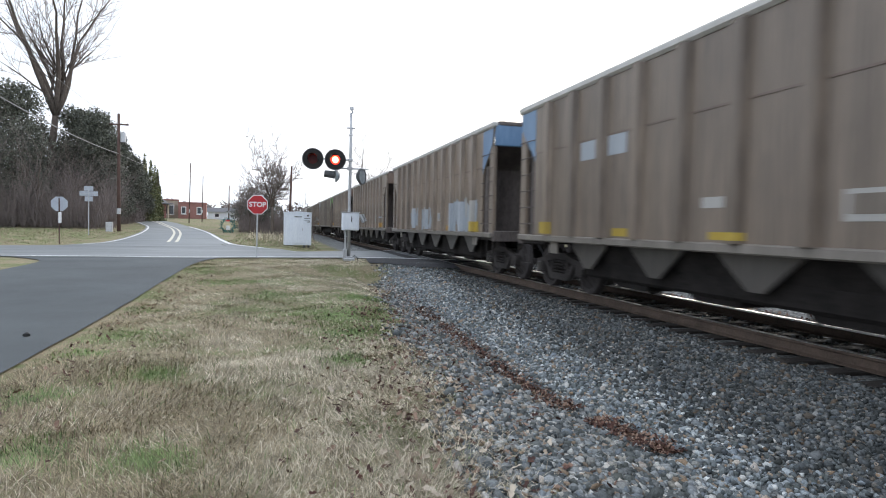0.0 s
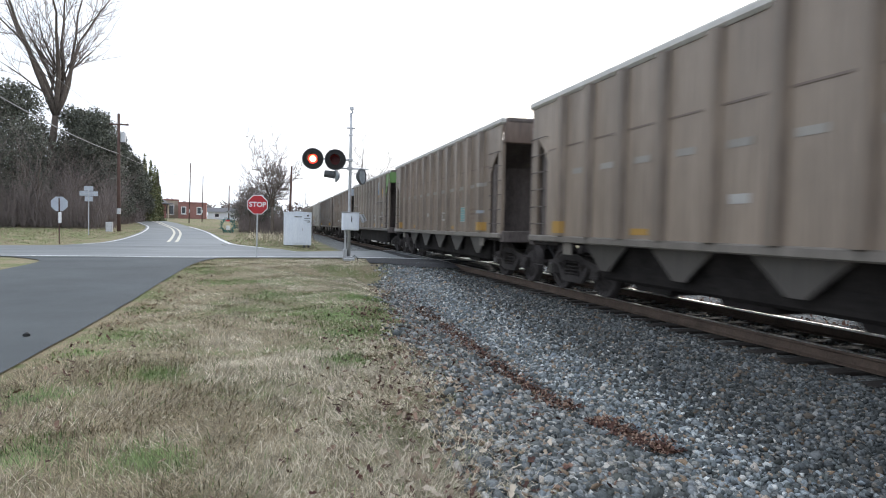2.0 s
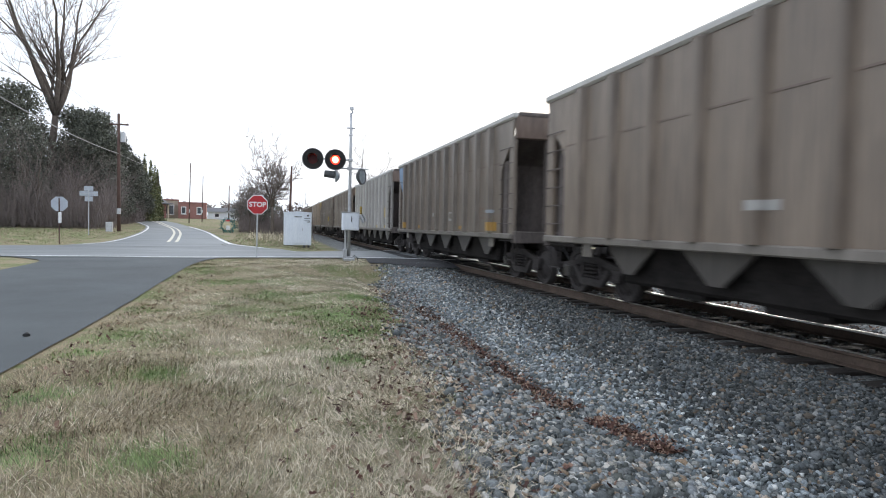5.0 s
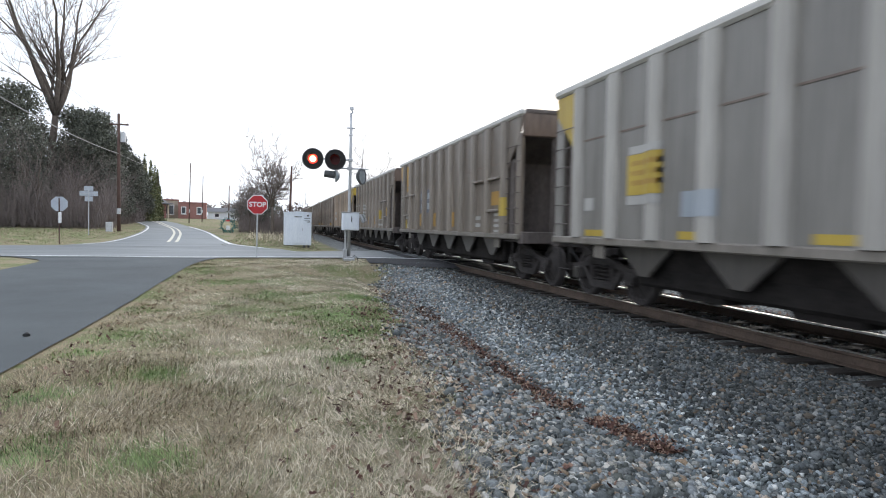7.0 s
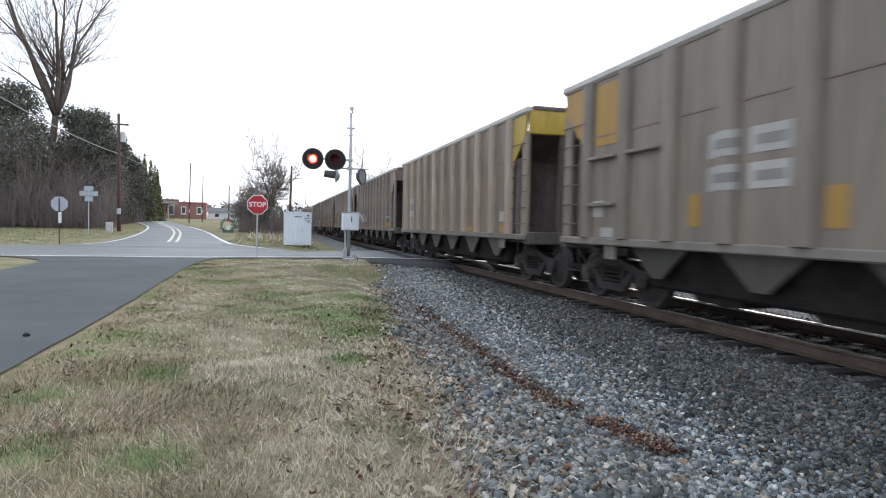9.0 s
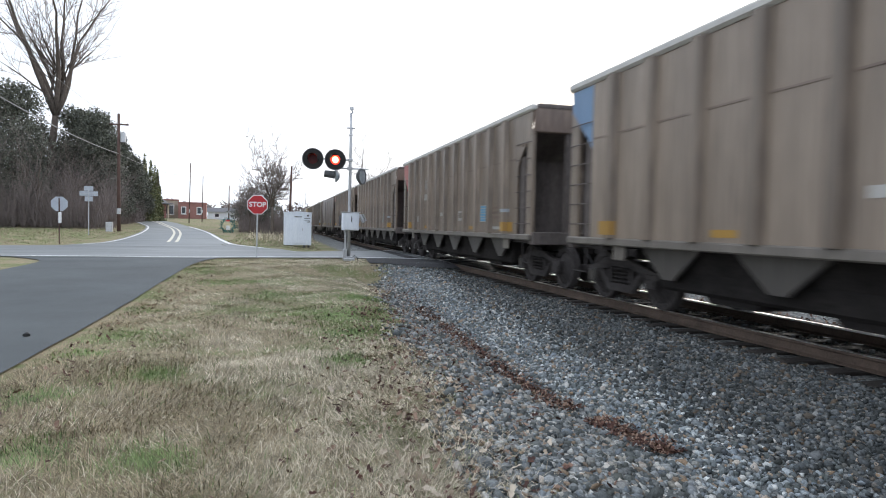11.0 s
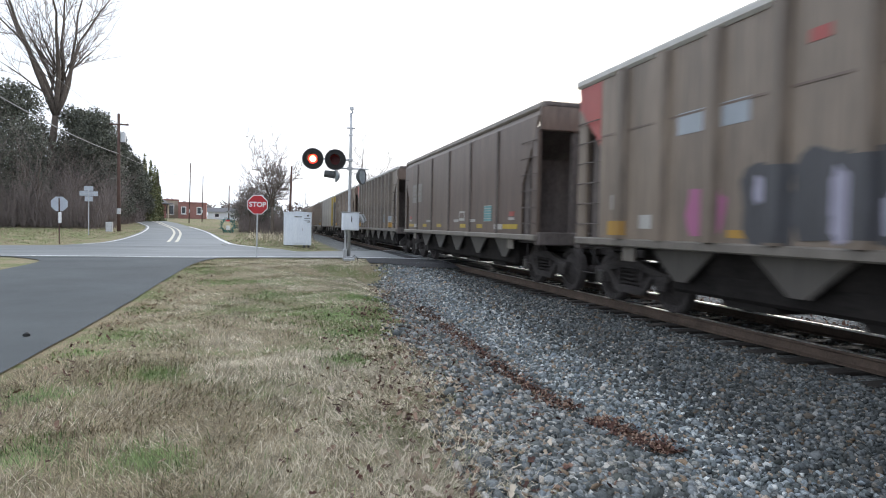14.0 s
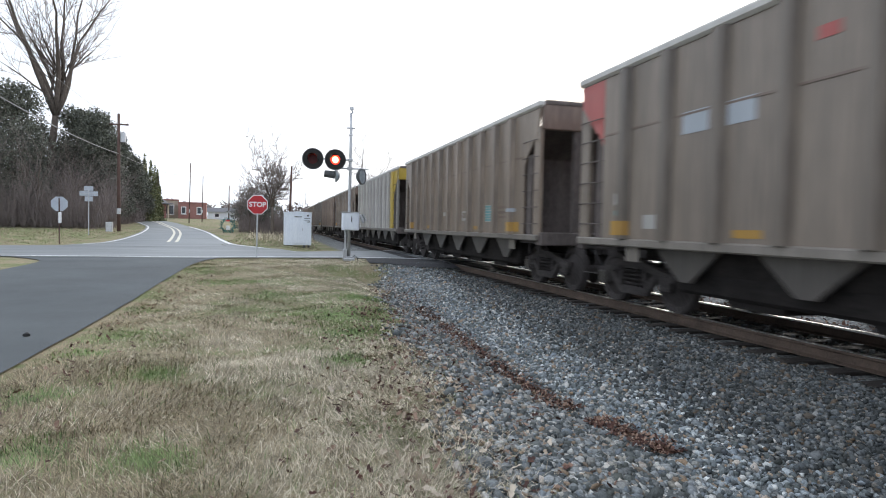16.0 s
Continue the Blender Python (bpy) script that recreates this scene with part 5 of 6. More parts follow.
b1 = building("brick_house", -25.0, 123, 35, 9, 7, 2.7, 1.6, M_BRICK, "low red brick house with columned porch", [(-2.5, 1.5, 1.0, 1.3), (2.5, 1.5, 1.0, 1.3)], 0.0)
for k in range(5):
    part("column", Geo().box(-4 + k * 2, -5.2, 1.3, 0.3, 0.3, 2.6, 0.02), M_TANWALL, b1)
part("porch_roof", Geo().box(0, -4.6, 2.75, 9.4, 2.4, 0.18, 0.02), M_ROOF, b1)
building("store_building", -20.0, 131, 8, 3.2, 8, 3.4, 0.0, M_TANWALL, "tan flat-roofed shop front", [(0, 1.6, 1.4, 1.6)], None, True)
building("brick_building", -15.3, 128, 5, 4.9, 9, 2.9, 0.0, M_BRICK, "flat-roofed red brick building with white windows", [(-1.5, 1.55, 0.6, 1.1), (1.2, 1.55, 0.6, 1.1)], None, True)
building("white_shed", -10.5, 150, 0, 8, 6, 1.9, 1.0, M_WHITEWALL, "white low shed with grey roof", [(-2, 1.1, 0.8, 0.7)])
building("white_house", 36, 31, -55, 9, 8, 3.0, 2.2, M_WHITEWALL, "white clapboard house beyond the track", [(-2.6, 1.7, 1.0, 1.4), (0, 1.7, 1.0, 1.4), (2.6, 1.7, 1.0, 1.4)], None)
building("grey_house", 41, 46, -60, 10, 8, 3.2, 2.4, M_TANWALL, "tan house with grey roof beyond the track", [(-2.6, 1.7, 1.0, 1.4), (2.6, 1.7, 1.0, 1.4)], 0.0)


# ---- trees ----
def bare_tree(x, y, h, seed, spread=0.45, trunk_r=0.25, fork=0.45, levels=6, twigs=1.0, label="tall bare deciduous tree with spreading limbs", limbs=4, thin=0.011, side=None):
    r = random.Random(seed)
    z = float(height(x, y)) - 0.15
    th = thing("bare_tree", pose(x, y, z), label, "tree", "bare trees")
    big, fine = Geo(), Geo()

    def grow(p, d, ln, rad, lev):
        n = 4 if lev < 2 else 3
        pts, q, dd = [p], p.copy(), d.copy()
        for _ in range(n):
            k_ = 0.025 if lev == 0 else 0.12
            dd = (dd + Vector((r.gauss(0, k_), r.gauss(0, k_), r.gauss(0.04, k_ * 0.7)))).normalized()
            q = q + dd * ln / n
            pts.append(q.copy())
        rr = [rad * (1 - 0.45 * k / n) for k in range(n + 1)]
        (big if lev < 3 else fine).tube(pts, rr, 8 if lev < 2 else (5 if lev < 3 else 3), lev < 2)
        if lev >= levels - 1:
            return
        kids = limbs if lev == 0 else r.choice((3, 4, 4))
        for k in range(kids):
            lead = k == 0 and lev
            at = 1.0 if (lead or lev == 0) else r.uniform(0.25, 0.9)
            i = min(max(int(at * n), 1), n)
            base = pts[i]
            ang = r.uniform(0, 2 * math.pi) if lev else 2 * math.pi * (k + r.uniform(-0.2, 0.2)) / kids
            tilt = r.uniform(0.05, 0.25) if lead else (spread * r.uniform(0.5, 1.1) if lev == 0 else (side or spread) * r.uniform(1.1, 2.2))
            u = dd.orthogonal().normalized()
            v = dd.cross(u)
            nd = (dd * math.cos(tilt) + (u * math.cos(ang) + v * math.sin(ang)) * math.sin(tilt)).normalized()
            if nd.z < -0.05:
                nd.z = 0.03
            size = r.uniform(0.72, 0.86) if lead else r.uniform(0.42, 0.68)
            grow(base, nd, ln * (size if lev else r.uniform(0.6, 0.85)), max(rr[i] * (0.8 if lead else r.uniform(0.4, 0.6)) if lev else rad * r.uniform(0.42, 0.6), thin), lev + 1)
    grow(Vector((0, 0, 0)), Vector((0, 0, 1)), h * fork, trunk_r, 0)
    part("trunk", big, M_BARK, th, "grey-brown trunk and limbs", True)
    part("crown", fine, M_TWIG, th, "fine bare twigs")
    return th


def leaf_cloud(n, lobes, size, seed, flat=0.0):
    """Small leaf faces spread over the shells of several lobes."""
    g = np.random.default_rng(seed)
    lobes = np.array(lobes, float)
    vol = lobes[:, 3] * lobes[:, 4]
    which = g.choice(len(lobes), n, p=vol / vol.sum())
    d = g.normal(size=(n, 3))
    d /= np.linalg.norm(d, axis=1)[:, None]
    rad = g.uniform(0.35, 1.05, n) ** 0.5
    bump = 1 + 0.22 * np.sin(5 * d[:, 0] + which) * np.sin(4 * d[:, 2] + 2 * which) + 0.1 * g.normal(size=n)
    c = lobes[which, :3] + d * (rad * bump)[:, None] * np.stack([lobes[which, 3], lobes[which, 3], lobes[which, 4]], -1)
    a = g.normal(size=(n, 3))
    a /= np.linalg.norm(a, axis=1)[:, None]
    b = np.cross(a, g.normal(size=(n, 3)))
    b /= np.linalg.norm(b, axis=1)[:, None]
    s = (size * g.uniform(0.5, 1.4, n))[:, None]
    v = np.stack([c - a * s, c + b * s * 0.55, c + a * s, c - b * s * 0.55], 1).reshape(-1, 3)
    return v, np.arange(4 * n)


def evergreen(x, y, h, rad, seed, n=5000, m=None, low=0.12, cone=False, size=0.22, label="dark broad-leaved evergreen tree with dense crown"):
    r = random.Random(seed)
    z = float(height(x, y)) - 0.1
    th = thing("evergreen_tree", pose(x, y, z), label, "tree", "evergreen trees")
    part("trunk", Geo().tube([(0, 0, 0), (r.gauss(0, 0.1), r.gauss(0, 0.1), h * 0.45), (r.gauss(0, 0.2), 0, h * 0.86)], [0.03 * h * 0.5 + 0.08, 0.012 * h + 0.05, 0.04], 8), M_BARK, th)
    lobes = []
    if cone:
        for k in range(9):
            t = k / 8
            lobes.append((0, 0, h * (low + (0.97 - low) * t), rad * (1 - 0.86 * t) * r.uniform(0.9, 1.1), h * 0.09))
    else:
        for k in range(13):
            t = r.random() ** 0.8
            rr = rad * (0.45 + 0.4 * math.sin(math.pi * (0.15 + 0.75 * t)))
            a = r.uniform(0, 6.28)
            o = rad * 0.6 * math.sqrt(r.random()) * (1 - 0.5 * t)
            lobes.append((o * math.cos(a), o * math.sin(a), h * (low + (0.92 - low) * t) - 0.1, rr * 0.75, rr * 0.62))
        lobes.append((0, 0, h - rad * 0.38, rad * 0.42, rad * 0.4))
    v, f = leaf_cloud(n, lobes, size, seed)
    me = big_mesh("crown", v, f, 4, m or M_EVERGREEN)
    c = new("crown", me)
    c.parent = th
    return th


def brush(name, n, x0, x1, y0, y1, h0, h1, seed, material, label, keep=None):
    """A thicket of thin bare stems, too many to count."""
    g = np.random.default_rng(seed)
    x, y = g.uniform(x0, x1, n), g.uniform(y0, y1, n)
    if keep is not None:
        k = keep(x, y)
        x, y = x[k], y[k]
        n = len(x)
    z = height(x, y)
    h = g.uniform(h0, h1, n)
    h = h * (0.62 + 0.38 * np.sin(0.9 * x + 2 * np.sin(0.37 * x)) * np.sin(0.5 * y + x * 0.3))
    lean = g.normal(0, 0.34, (n, 2)) * h[:, None]
    w = g.uniform(0.008, 0.022, n)
    a = g.uniform(0, np.pi, n)
    o = np.stack([np.cos(a) * w, np.sin(a) * w, np.zeros(n)], -1)
    start = np.stack([x, y, z + h * g.uniform(-0.05, 0.55, n)], -1)
    tip = np.stack([x + lean[:, 0], y + lean[:, 1], z + h], -1)
    v = np.stack([start - o, start + o, tip], 1).reshape(-1, 3)
    tagged(new(name, big_mesh(name, v, np.arange(3 * n), 3, material)), label, "brush", kind="stuff")


# the wood beyond the junction
bare_tree(-22.6, 72, 34, 3, 0.40, 0.55, 0.34, 6, label="very tall bare tree with a forked trunk", limbs=6, thin=0.026, side=0.40)
for i, (x, y, h, rad) in enumerate([(-23.6, 66, 13.6, 4.2), (-28.5, 68, 15.5, 4.8), (-34, 64, 15, 5), (-17.6, 71, 12.2, 3.2), (-20.6, 74, 12.6, 3.6), (-17.9, 78, 10.4, 2.8), (-25.5, 76, 11, 4.5),
                                    (-18.0, 85, 9.2, 2.6), (-18.0, 91, 7.6, 2.2), (-31, 74, 13, 5), (-20.5, 82, 10, 3.2), (-40, 70, 14, 5.5), (-24.5, 88, 9.5, 3.5)]):
    evergreen(x, y, h, rad, 40 + i, 24000, size=0.115)
for i, (x, y, h) in enumerate([(-17.0, 95, 8.4), (-16.9, 97.5, 7.8), (-17.0, 100, 7.2), (-17.3, 92.5, 9.0)]):
    evergreen(x, y, h, 1.15, 70 + i, 2600, M_CONIFER, 0.05, True, 0.16, "narrow olive-green conifer in a row")
for i, (x, y, h) in enumerate([(-19.5, 66, 9), (-22, 64, 10), (-26, 62.5, 9), (-16.4, 69, 7.5), (-29, 61, 10), (-16.8, 75, 8), (-24, 60.5, 11), (-20.5, 62, 10), (-18, 64, 9.5), (-32, 60, 12)]):
    bare_tree(x, y, h, 100 + i, 0.42, 0.12, 0.34, 5, label="slender bare tree at the wood's edge")
brush("bare_thicket", 42000, -44, -14.4, 60, 74, 1.2, 8.5, 5, M_TWIG, "grey-brown bare thicket under the trees", lambda x, y: x < -13.2 - 0.28 * (y - 60))
brush("bare_thicket_2", 9000, -20, -16.2, 74, 92, 1.0, 4.5, 6, M_TWIG, "grey-brown bare thicket along the bend", lambda x, y: x < -16.0 - 0.05 * (y - 74))
# beside the cabinet
bare_tree(-0.1, 62, 12.5, 27, 0.42, 0.18, 0.24, 7, label="bare multi-limbed tree behind the cabinet", thin=0.02, limbs=5)
bare_tree(-1.7, 64, 8.4, 22, 0.5, 0.12, 0.26, 6, label="bare small tree behind the cabinet", thin=0.018)
bare_tree(-3.4, 67, 7.4, 25, 0.5, 0.11, 0.24, 6, label="bare small tree beside the lane", thin=0.018)
bare_tree(-2.4, 65.5, 7.8, 26, 0.5, 0.11, 0.24, 6, label="bare small tree beside the lane", thin=0.018)
bare_tree(2.6, 66, 6.0, 23, 0.5, 0.1, 0.32, 5, label="bare small tree near the track")
evergreen(-2.7, 71, 5.0, 2.2, 80, 4500, M_EVERGREEN, 0.15, size=0.10, label="grey-green evergreen shrub by the lane")
evergreen(-0.6, 73, 4.4, 1.9, 81, 3500, M_EVERGREEN, 0.15, size=0.10, label="grey-green evergreen shrub by the lane")
brush("bare_thicket_3", 6500, -3.4, 4.0, 64, 73, 0.6, 3.8, 8, M_TWIG, "brown bare brush behind the cabinet")
brush("dry_weeds", 1600, -2.2, 3.4, 47, 58, 0.3, 1.1, 9, M_STRAW, "tan dry weeds beside the track")
# beyond the track
brush("bare_thicket_4", 7000, 19, 34, 12, 28, 2.5, 9.5, 15, M_TWIG, "grey-brown bare thicket beyond the track")
bare_tree(12.4, 88, 15.0, 31, 0.45, 0.2, 0.36, 6, label="bare tree beyond the train")
bare_tree(27.5, 22.0, 17.0, 32, 0.55, 0.3, 0.36, 6, label="bare tree with thick limbs beyond the train")
bare_tree(33, 26, 9.0, 33, 0.5, 0.2, 0.3, 6, label="bare tree in front of the white house")
bare_tree(30, 16.5, 8.0, 34, 0.55, 0.18, 0.28, 6, label="bare tree beyond the train")
bare_tree(20, 60, 9.0, 35, 0.5, 0.2, 0.33, 5, label="bare tree beyond the train")


def far_woods():
    g = np.random.default_rng(12)
    lobes = []
    for _ in range(170):
        a = g.uniform(-0.42, 1.25)
        d = g.uniform(190, 300)
        x, y = d * math.sin(a), d * math.cos(a)
        h = g.uniform(4.0, 8.5)
        lobes.append((x, y, float(height(x, y)) + h * 0.45, g.uniform(4, 8), h * 0.55))
    v, f = leaf_cloud(26000, lobes, 0.9, 13)
    tagged(new("far_woods", big_mesh("far_woods", v, f, 4, M_TWIG)), "hazy line of distant bare woods", "woods", kind="stuff")


far_woods()


# ---- ties ----
for k in range(126):
    if 21.7 < k * 0.52 < 31.8:
        continue
    me = shared("tie", lambda: Geo().box(0, 0, -0.262, 2.59, 0.225, 0.18, 0.012).mesh("tie", M_TIE))
    part("tie", me, None, track, at=pose(0.03 * math.sin(k * 2.7), k * 0.52, 0.006 * math.sin(k * 1.3), rz=0.8 * math.sin(k * 5.1)))
for x in (-1.5, -0.35, 0.35, 1.35):
    part("crossing_plank", Geo().box(x, 26.8, -0.06, 0.62 if abs(x) < 1 else 0.5, 8.6, 0.12, 0.01), M_NEW_ASPHALT, track, "dark rubber crossing panel")


# ---- stones, grass and leaves ----
def icosa():
    p = (1 + 5 ** 0.5) / 2
    v = np.array([(-1, p, 0), (1, p, 0), (-1, -p, 0), (1, -p, 0), (0, -1, p), (0, 1, p), (0, -1, -p), (0, 1, -p), (p, 0, -1), (p, 0, 1), (-p, 0, -1), (-p, 0, 1)])
    f = np.array([(0, 11, 5), (0, 5, 1), (0, 1, 7), (0, 7, 10), (0, 10, 11), (1, 5, 9), (5, 11, 4), (11, 10, 2), (10, 7, 6), (7, 1, 8), (3, 9, 4), (3, 4, 2), (3, 2, 6), (3, 6, 8), (3, 8, 9), (4, 9, 5), (2, 4, 11), (6, 2, 10), (8, 6, 7), (9, 8, 1)])
    return v / np.linalg.norm(v[0]), f


def toe(y):
    return np.minimum(1.0 + 0.13 * y, 3.9)


def leaf_line(y):
    """Where the blown leaves gather along the foot of the ballast."""
    return 2.9 + 0.16 * np.maximum(0, 6 - y) + 0.045 * np.maximum(0, y - 7)


def spread_stones(name, x, y, size, material, label, seed):
    g = np.random.default_rng(seed)
    n = len(x)
    base, faces = icosa()
    scl = size[:, None] * np.stack([g.uniform(0.8, 1.35, n), g.uniform(0.7, 1.1, n), g.uniform(0.5, 0.85, n)], -1)
    v = base[None] * (1 + g.uniform(-0.36, 0.36, (n, 12, 1))) * scl[:, None, :]
    q = g.normal(size=(n, 4)) * np.array([1, 0.45, 0.45, 1])
    q /= np.linalg.norm(q, axis=1)[:, None]
    w, a, b, c = q.T
    rot = np.stack([1 - 2 * (b * b + c * c), 2 * (a * b - c * w), 2 * (a * c + b * w), 2 * (a * b + c * w), 1 - 2 * (a * a + c * c), 2 * (b * c - a * w),
                    2 * (a * c - b * w), 2 * (b * c + a * w), 1 - 2 * (a * a + b * b)], -1).reshape(n, 3, 3)
    v = np.einsum("nij,nkj->nki", rot, v)
    z = height(x, y) + size * g.uniform(0.0, 0.5, n)
    v += np.stack([x, y, z], -1)[:, None, :]
    f = (faces[None] + 12 * np.arange(n)[:, None, None]).ravel()
    tagged(new(name, big_mesh(name, v.reshape(-1, 3), f, 3, material)), label, "gravel", kind="stuff")


def ballast():
    g = np.random.default_rng(3)
    xs, ys, ss = [], [], []
    for x0, x1, y0, y1, dens, lo, hi in ((1.2, 5.95, -5, 1.6, 260, 0.02, 0.04), (1.2, 5.95, 1.6, 6.0, 1400, 0.013, 0.030), (1.2, 5.95, 6.0, 10.5, 850, 0.015, 0.032), (1.6, 5.95, 10.5, 16, 450, 0.017, 0.036), (2.2, 5.95, 16, 21.2, 300, 0.02, 0.042),
                                         (6.4, 7.8, 1.6, 20, 120, 0.02, 0.045), (8.1, 10.4, 2, 22, 90, 0.025, 0.055)):
        n = int((x1 - x0) * (y1 - y0) * dens)
        xs.append(g.uniform(x0, x1, n))
        ys.append(g.uniform(y0, y1, n))
        ss.append(g.uniform(lo, hi, n) * np.where(g.random(n) < 0.06, 1.5, 1.0))
    x, y, s = np.concatenate(xs), np.concatenate(ys), np.concatenate(ss)
    edge = toe(y) - 0.14 + 0.2 * np.sin(1.9 * y) * np.sin(0.7 * y + 1) + g.normal(0, 0.16, len(x))
    ditch = np.exp(-((x - leaf_line(y)) / 0.15) ** 2) * (y < 13.5) * (y > 4.2)
    keep = (x > edge) & (g.random(len(x)) > 0.75 * ditch)
    x, y, s = x[keep], y[keep], s[keep]
    # tone bands: darkest by the train, for its shade and brake dust
    old = x < 2.85 + 0.1 * g.normal(size=len(x)) + 0.03 * y
    low = ~old & (x < 3.45 + 0.085 * y + 0.3 * g.normal(size=len(x)))
    top = ~old & ~low
    spread_stones("ballast_stones", x[top], y[top], s[top], M_STONE, "blue-grey crushed stone ballast beside the track, darkened for train shade and brake dust", 4)
    spread_stones("dusty_stones", x[low], y[low], s[low], M_STONE_LIT_DUSTY, "dusty blue-grey stones at the foot of the ballast, paled as out of the train's shade", 6)
    spread_stones("weathered_stones", x[old], y[old], s[old] * 1.3, M_STONE_OLD, "grey-brown weathered stones along the ditch", 5)


ballast()
GREEN_SPOTS = ((1.5, 11.3, 1.35), (2.0, 13.6, 0.9), (1.2, 9.3, 0.6), (-1.9, 20.0, 0.9), (-1.0, 17.2, 0.8), (-2.3, 8.5, 0.3), (-2.25, 9.8, 0.45), (-2.4, 12.4, 0.45), (-0.8, 4.6, 0.26), (-1.75, 4.9, 0.3), (2.35, 7.2, 0.25), (-1.2, 7.0, 0.25), (-0.2, 14.5, 0.7), (0.9, 7.4, 0.3), (-2.1, 6.4, 0.25), (0.5, 3.3, 0.12))


def green_at(x, y):
    k = np.zeros_like(x)
    for cx, cy, r in GREEN_SPOTS:
        k = np.maximum(k, np.exp(-(((x - cx) ** 2 + (y - cy) ** 2) / (r * r))))
    return k


def blades(name, x, y, ln, wd, lie, material, label, seed):
    """Bent grass blades of three faces each; lie: how flat they lie."""
    g = np.random.default_rng(seed)
    n = len(x)
    a = 2.6 * np.sin(1.7 * x + 1.1 * np.sin(1.9 * y)) + 2.2 * np.sin(1.3 * y + 0.9 * x) + g.normal(0, 1.3, n)
    d = np.stack([np.cos(a), np.sin(a), np.zeros(n)], -1)
    up = np.array([0, 0, 1.0])
    s = np.stack([-np.sin(a), np.cos(a), np.zeros(n)], -1) * (wd / 2)[:, None]
    z = height(x, y) - 0.004
    p0 = np.stack([x, y, z], -1)
    e1 = np.clip(np.radians(g.normal(78, 12, n)) * (1 - lie) + np.radians(g.uniform(6, 40, n)) * lie, 0.05, 1.5)
    e2 = e1 - np.radians(g.uniform(10, 55, n))
    p1 = p0 + ln[:, None] * 0.55 * (d * np.cos(e1)[:, None] + up * np.sin(e1)[:, None])
    p2 = p1 + ln[:, None] * 0.45 * (d * np.cos(e2)[:, None] + up * np.sin(e2)[:, None])
    p2[:, 2] = np.maximum(p2[:, 2], z + 0.008)
    v = np.stack([p0 - s, p0 + s, p1 - s * 0.8, p1 + s * 0.8, p2], 1).reshape(-1, 3)
    f = (np.array([0, 1, 3, 0, 3, 2, 2, 3, 4])[None] + 5 * np.arange(n)[:, None]).ravel()
    tagged(new(name, big_mesh(name, v, f, 3, material)), label, "grass", kind="stuff")


def verge():
    g = np.random.default_rng(9)
    xs, ys, ls, ws = [], [], [], []
    for y0, y1, dens, l0, l1, w in ((-5, 1.8, 700, 0.06, 0.2, 0.006), (1.8, 4.6, 6800, 0.06, 0.24, 0.0030), (4.6, 8, 4300, 0.06, 0.20, 0.0042), (8, 14, 2200, 0.05, 0.12, 0.0062), (14, 25.2, 1500, 0.04, 0.08, 0.009)):
        n = int(6.5 * (y1 - y0) * dens)
        x, y = g.uniform(-2.72, 3.8, n), g.uniform(y0, y1, n)
        clump = 0.5 + 0.28 * np.sin(3.1 * x + 1.3 * np.sin(2.3 * y)) * np.sin(2.7 * y + 0.8 * np.sin(3.7 * x)) + 0.22 * np.sin(7.3 * x + 2 * np.sin(3.1 * y)) * np.sin(4.9 * y + 1.7 * np.sin(5.3 * x))
        k = (x < toe(y) - 0.02 + g.normal(0, 0.16, n)) & (g.random(n) < 0.35 + 0.65 * clump) & (x > -2.72 + np.abs(g.normal(0, 0.07, n)))
        xs.append(x[k])
        ys.append(y[k])
        ls.append(g.uniform(l0, l1, k.sum()) * (0.55 + 0.6 * clump[k]))
        ws.append(w * g.uniform(0.7, 1.5, k.sum()))
    x, y, ln, wd = map(np.concatenate, (xs, ys, ls, ws))
    gr = 1.25 * green_at(x, y) + 0.05 > g.random(len(x)) * 1.1
    dull = ~gr & (g.random(len(x)) < np.clip(0.36 + 0.2 * np.sin(1.3 * x + 0.6 * y + np.sin(0.8 * y)) + 0.16 * np.sin(4.3 * x + 1.7 * np.sin(2.9 * y)) - 0.3 * (x + 0.3), 0.05, 0.95))
    dry = ~gr & ~dull
    blades("dry_grass", x[dry], y[dry], ln[dry], wd[dry], g.uniform(0.62, 1.0, dry.sum()), M_STRAW, "matted straw-coloured winter grass", 10)
    blades("brown_thatch", x[dull], y[dull], ln[dull] * 0.9, wd[dull], g.uniform(0.5, 1.0, dull.sum()), M_THATCH, "brown dead thatch among the straw", 12)
    blades("green_grass", x[gr], y[gr], ln[gr] * 0.75, wd[gr] * 1.1, g.uniform(0.1, 0.7, gr.sum()), M_GREEN, "low green grass and clover patches", 11)
    # stray blades along the far road verges
    n = 9000
    x, y = g.uniform(-30, -11.5, n), g.uniform(38.5, 62, n)
    blades("far_verge_grass", x, y, g.uniform(0.04, 0.12, n), g.uniform(0.02, 0.04, n), g.uniform(0.2, 0.9, n), M_THATCH, "dry tan grass bank beside the bend", 14)
    x, y = g.uniform(-30, -11.5, n), g.uniform(38.5, 58, n)
    blades("far_verge_green", x, y, g.uniform(0.04, 0.12, n), g.uniform(0.02, 0.04, n), g.uniform(0.2, 0.9, n), M_GREEN, "green grass on the bank beside the bend", 16)
    n = 3500
    x, y = g.uniform(-3.2, 3.0, n), g.uniform(39.0, 62, n)
    blades("cabinet_grass", x, y, g.uniform(0.06, 0.15, n), g.uniform(0.02, 0.04, n), g.uniform(0.2, 0.9, n), M_THATCH, "dry grass round the cabinet", 15)
    x, y = g.uniform(-3.2, 3.0, n), g.uniform(39.0, 62, n)
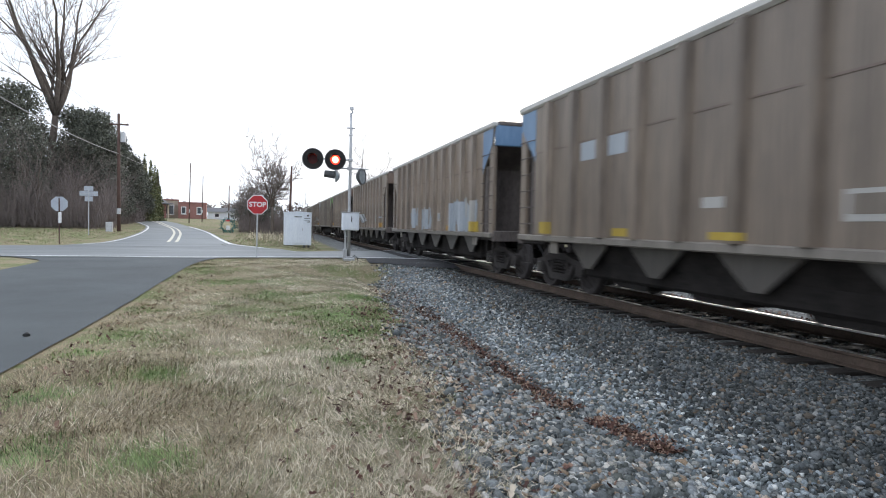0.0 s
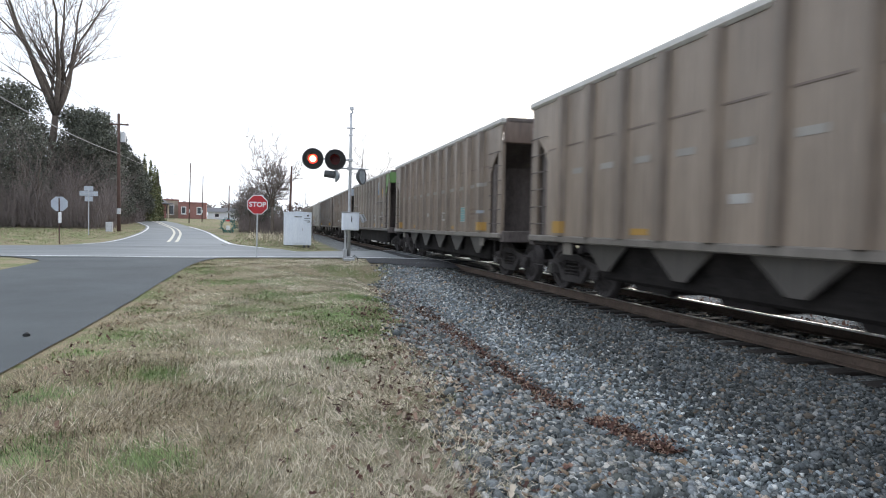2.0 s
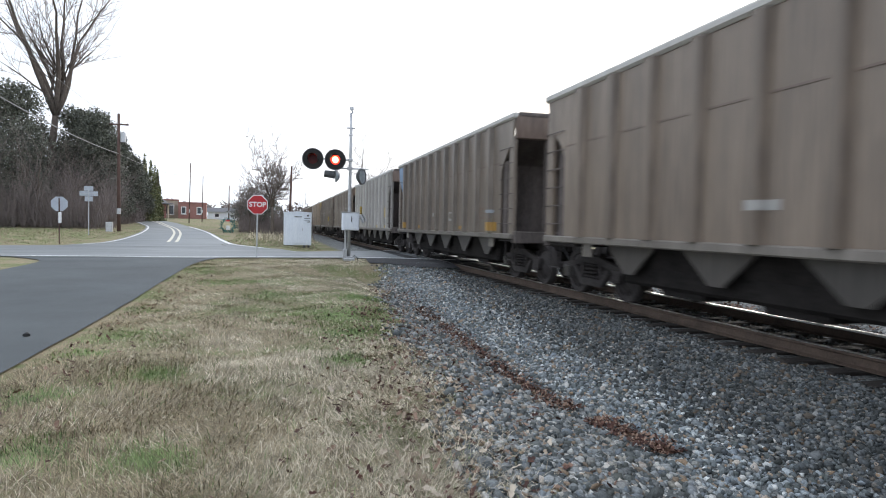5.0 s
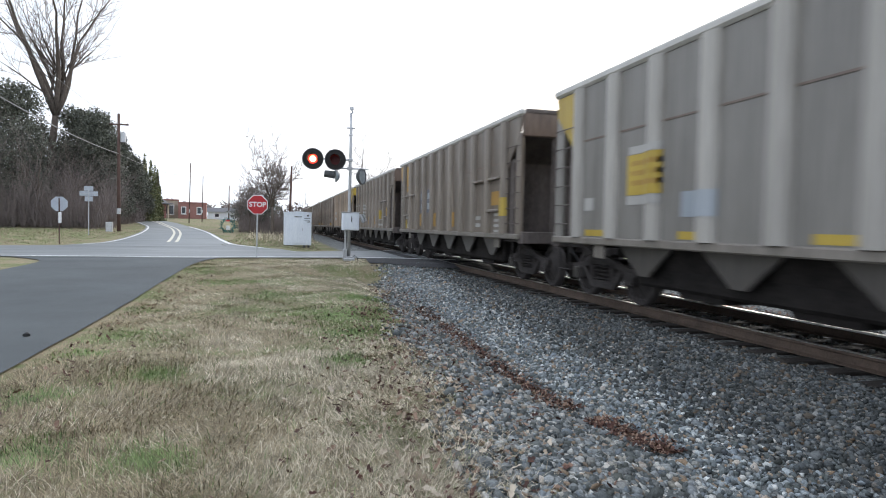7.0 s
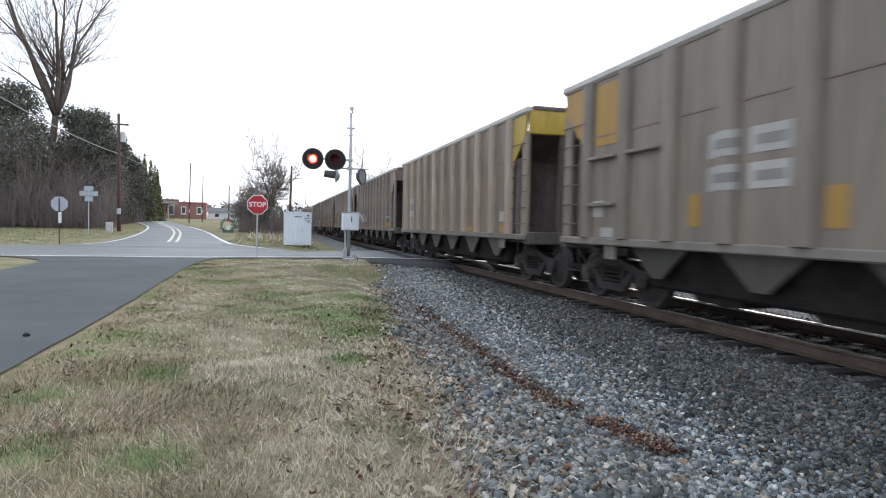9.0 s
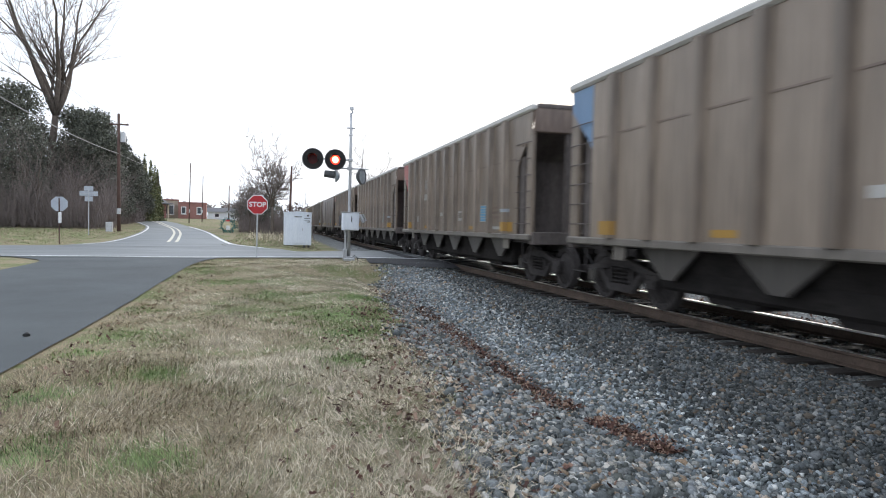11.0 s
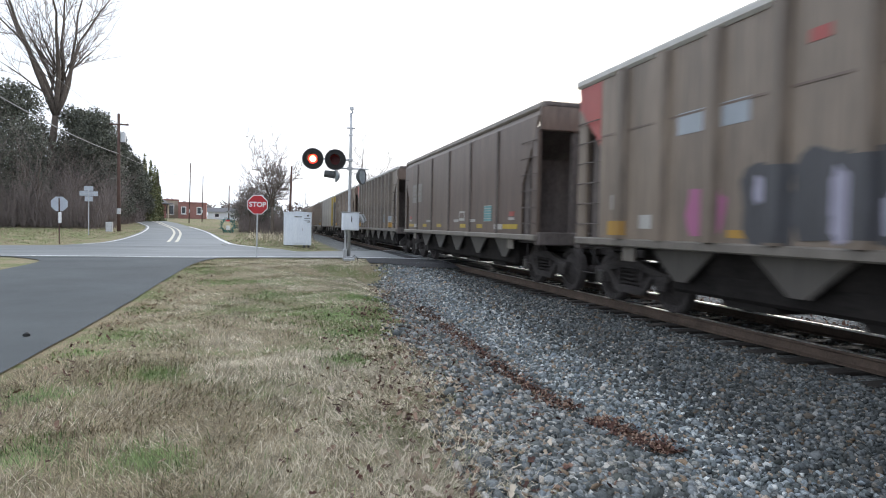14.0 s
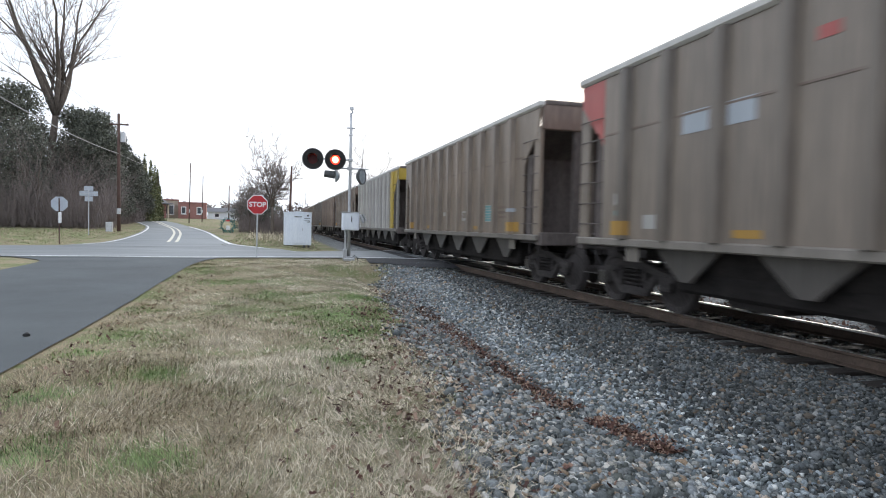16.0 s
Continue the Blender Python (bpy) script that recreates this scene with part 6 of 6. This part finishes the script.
    blades("cabinet_green", x, y, g.uniform(0.05, 0.12, n), g.uniform(0.02, 0.04, n), g.uniform(0.2, 0.9, n), M_GREEN, "thin green grass round the cabinet", 17)


verge()


def leaves(name, x, y, size, material, label, seed):
    """Curled fallen leaves with five lobes each, as small folded faces."""
    g = np.random.default_rng(seed)
    n = len(x)
    out = np.array([(0, -1, 0), (0.55, -0.35, 0.18), (0.30, 0.05, 0.02), (0.6, 0.5, 0.22), (0.1, 1.0, 0.1), (-0.5, 0.55, 0.2), (-0.28, 0.05, 0.0), (-0.6, -0.3, 0.2)])
    a = g.uniform(0, 2 * np.pi, n)
    c, s = np.cos(a), np.sin(a)
    v = out[None] * size[:, None, None] * np.stack([g.uniform(0.7, 1.1, n), np.ones(n), g.uniform(-0.4, 2.2, n)], -1)[:, None, :]
    tilt = g.normal(0, 0.45, (n, 2))
    zz = v[..., 2] + v[..., 0] * tilt[:, :1] + v[..., 1] * tilt[:, 1:]
    v = np.stack([v[..., 0] * c[:, None] - v[..., 1] * s[:, None], v[..., 0] * s[:, None] + v[..., 1] * c[:, None], zz], -1)
    v += np.stack([x, y, height(x, y) + 0.03 + 0.3 * size], -1)[:, None, :]
    f = (np.array([0, 1, 2, 0, 2, 6, 0, 6, 7, 2, 3, 4, 2, 4, 6, 4, 5, 6])[None] + 8 * np.arange(n)[:, None]).ravel()
    tagged(new(name, big_mesh(name, v.reshape(-1, 3), f, 3, material)), label, "leaves", kind="stuff")


def litter():
    g = np.random.default_rng(17)
    n = 2600
    y = 4.25 + 9.0 * g.random(n) ** 1.3
    x = leaf_line(y) + g.normal(0, 0.09, n)
    k = (np.sin(2.1 * y) + 0.6 * np.sin(5.3 * y + 1) > -1.25)
    x, y = x[k], y[k]
    n2 = 1300
    y2 = g.uniform(2.5, 13, n2)
    x2 = toe(y2) + g.normal(-0.3, 0.6, n2)
    n3 = 260
    y3 = g.normal(15.5, 1.6, n3)
    x3 = g.normal(3.1, 0.35, n3)
    n5 = 2600
    x5, y5 = g.uniform(9.4, 16, n5), g.uniform(2, 18, n5)
    n6 = 240
    y6 = g.uniform(4.5, 22, n6)
    x6 = -2.55 + np.abs(g.normal(0, 0.45, n6))
    leaves("leaf_litter", np.concatenate([x, x2, x3, x5, x6]), np.concatenate([y, y2, y3, y5, y6]), np.concatenate([g.uniform(0.014, 0.034, len(x)), g.uniform(0.018, 0.042, n2), g.uniform(0.02, 0.05, n3), g.uniform(0.03, 0.07, n5), g.uniform(0.018, 0.04, n6)]), M_DEADLEAF, "reddish-brown fallen leaves gathered in the ditch", 18)
    n4 = 420
    y4 = 2.6 + 7 * g.random(n4) ** 1.3
    x4 = toe(y4) - 0.35 + g.normal(0, 0.42, n4)
    leaves("pale_leaves", x4, y4, g.uniform(0.02, 0.05, n4), M_PALELEAF, "bleached oak leaves on the dry grass", 19)


litter()
solid("pebble", Geo().tube([(0, 0, 0), (0.01, 0, 0.03), (0.005, 0.01, 0.05)], [0.05, 0.045, 0.015], 7), M_BLACK, "small dark stone lying on the asphalt", "stone", m=pose(-3.35, 9.75, float(height(-3.35, 9.75)) + 0.028))


motions()
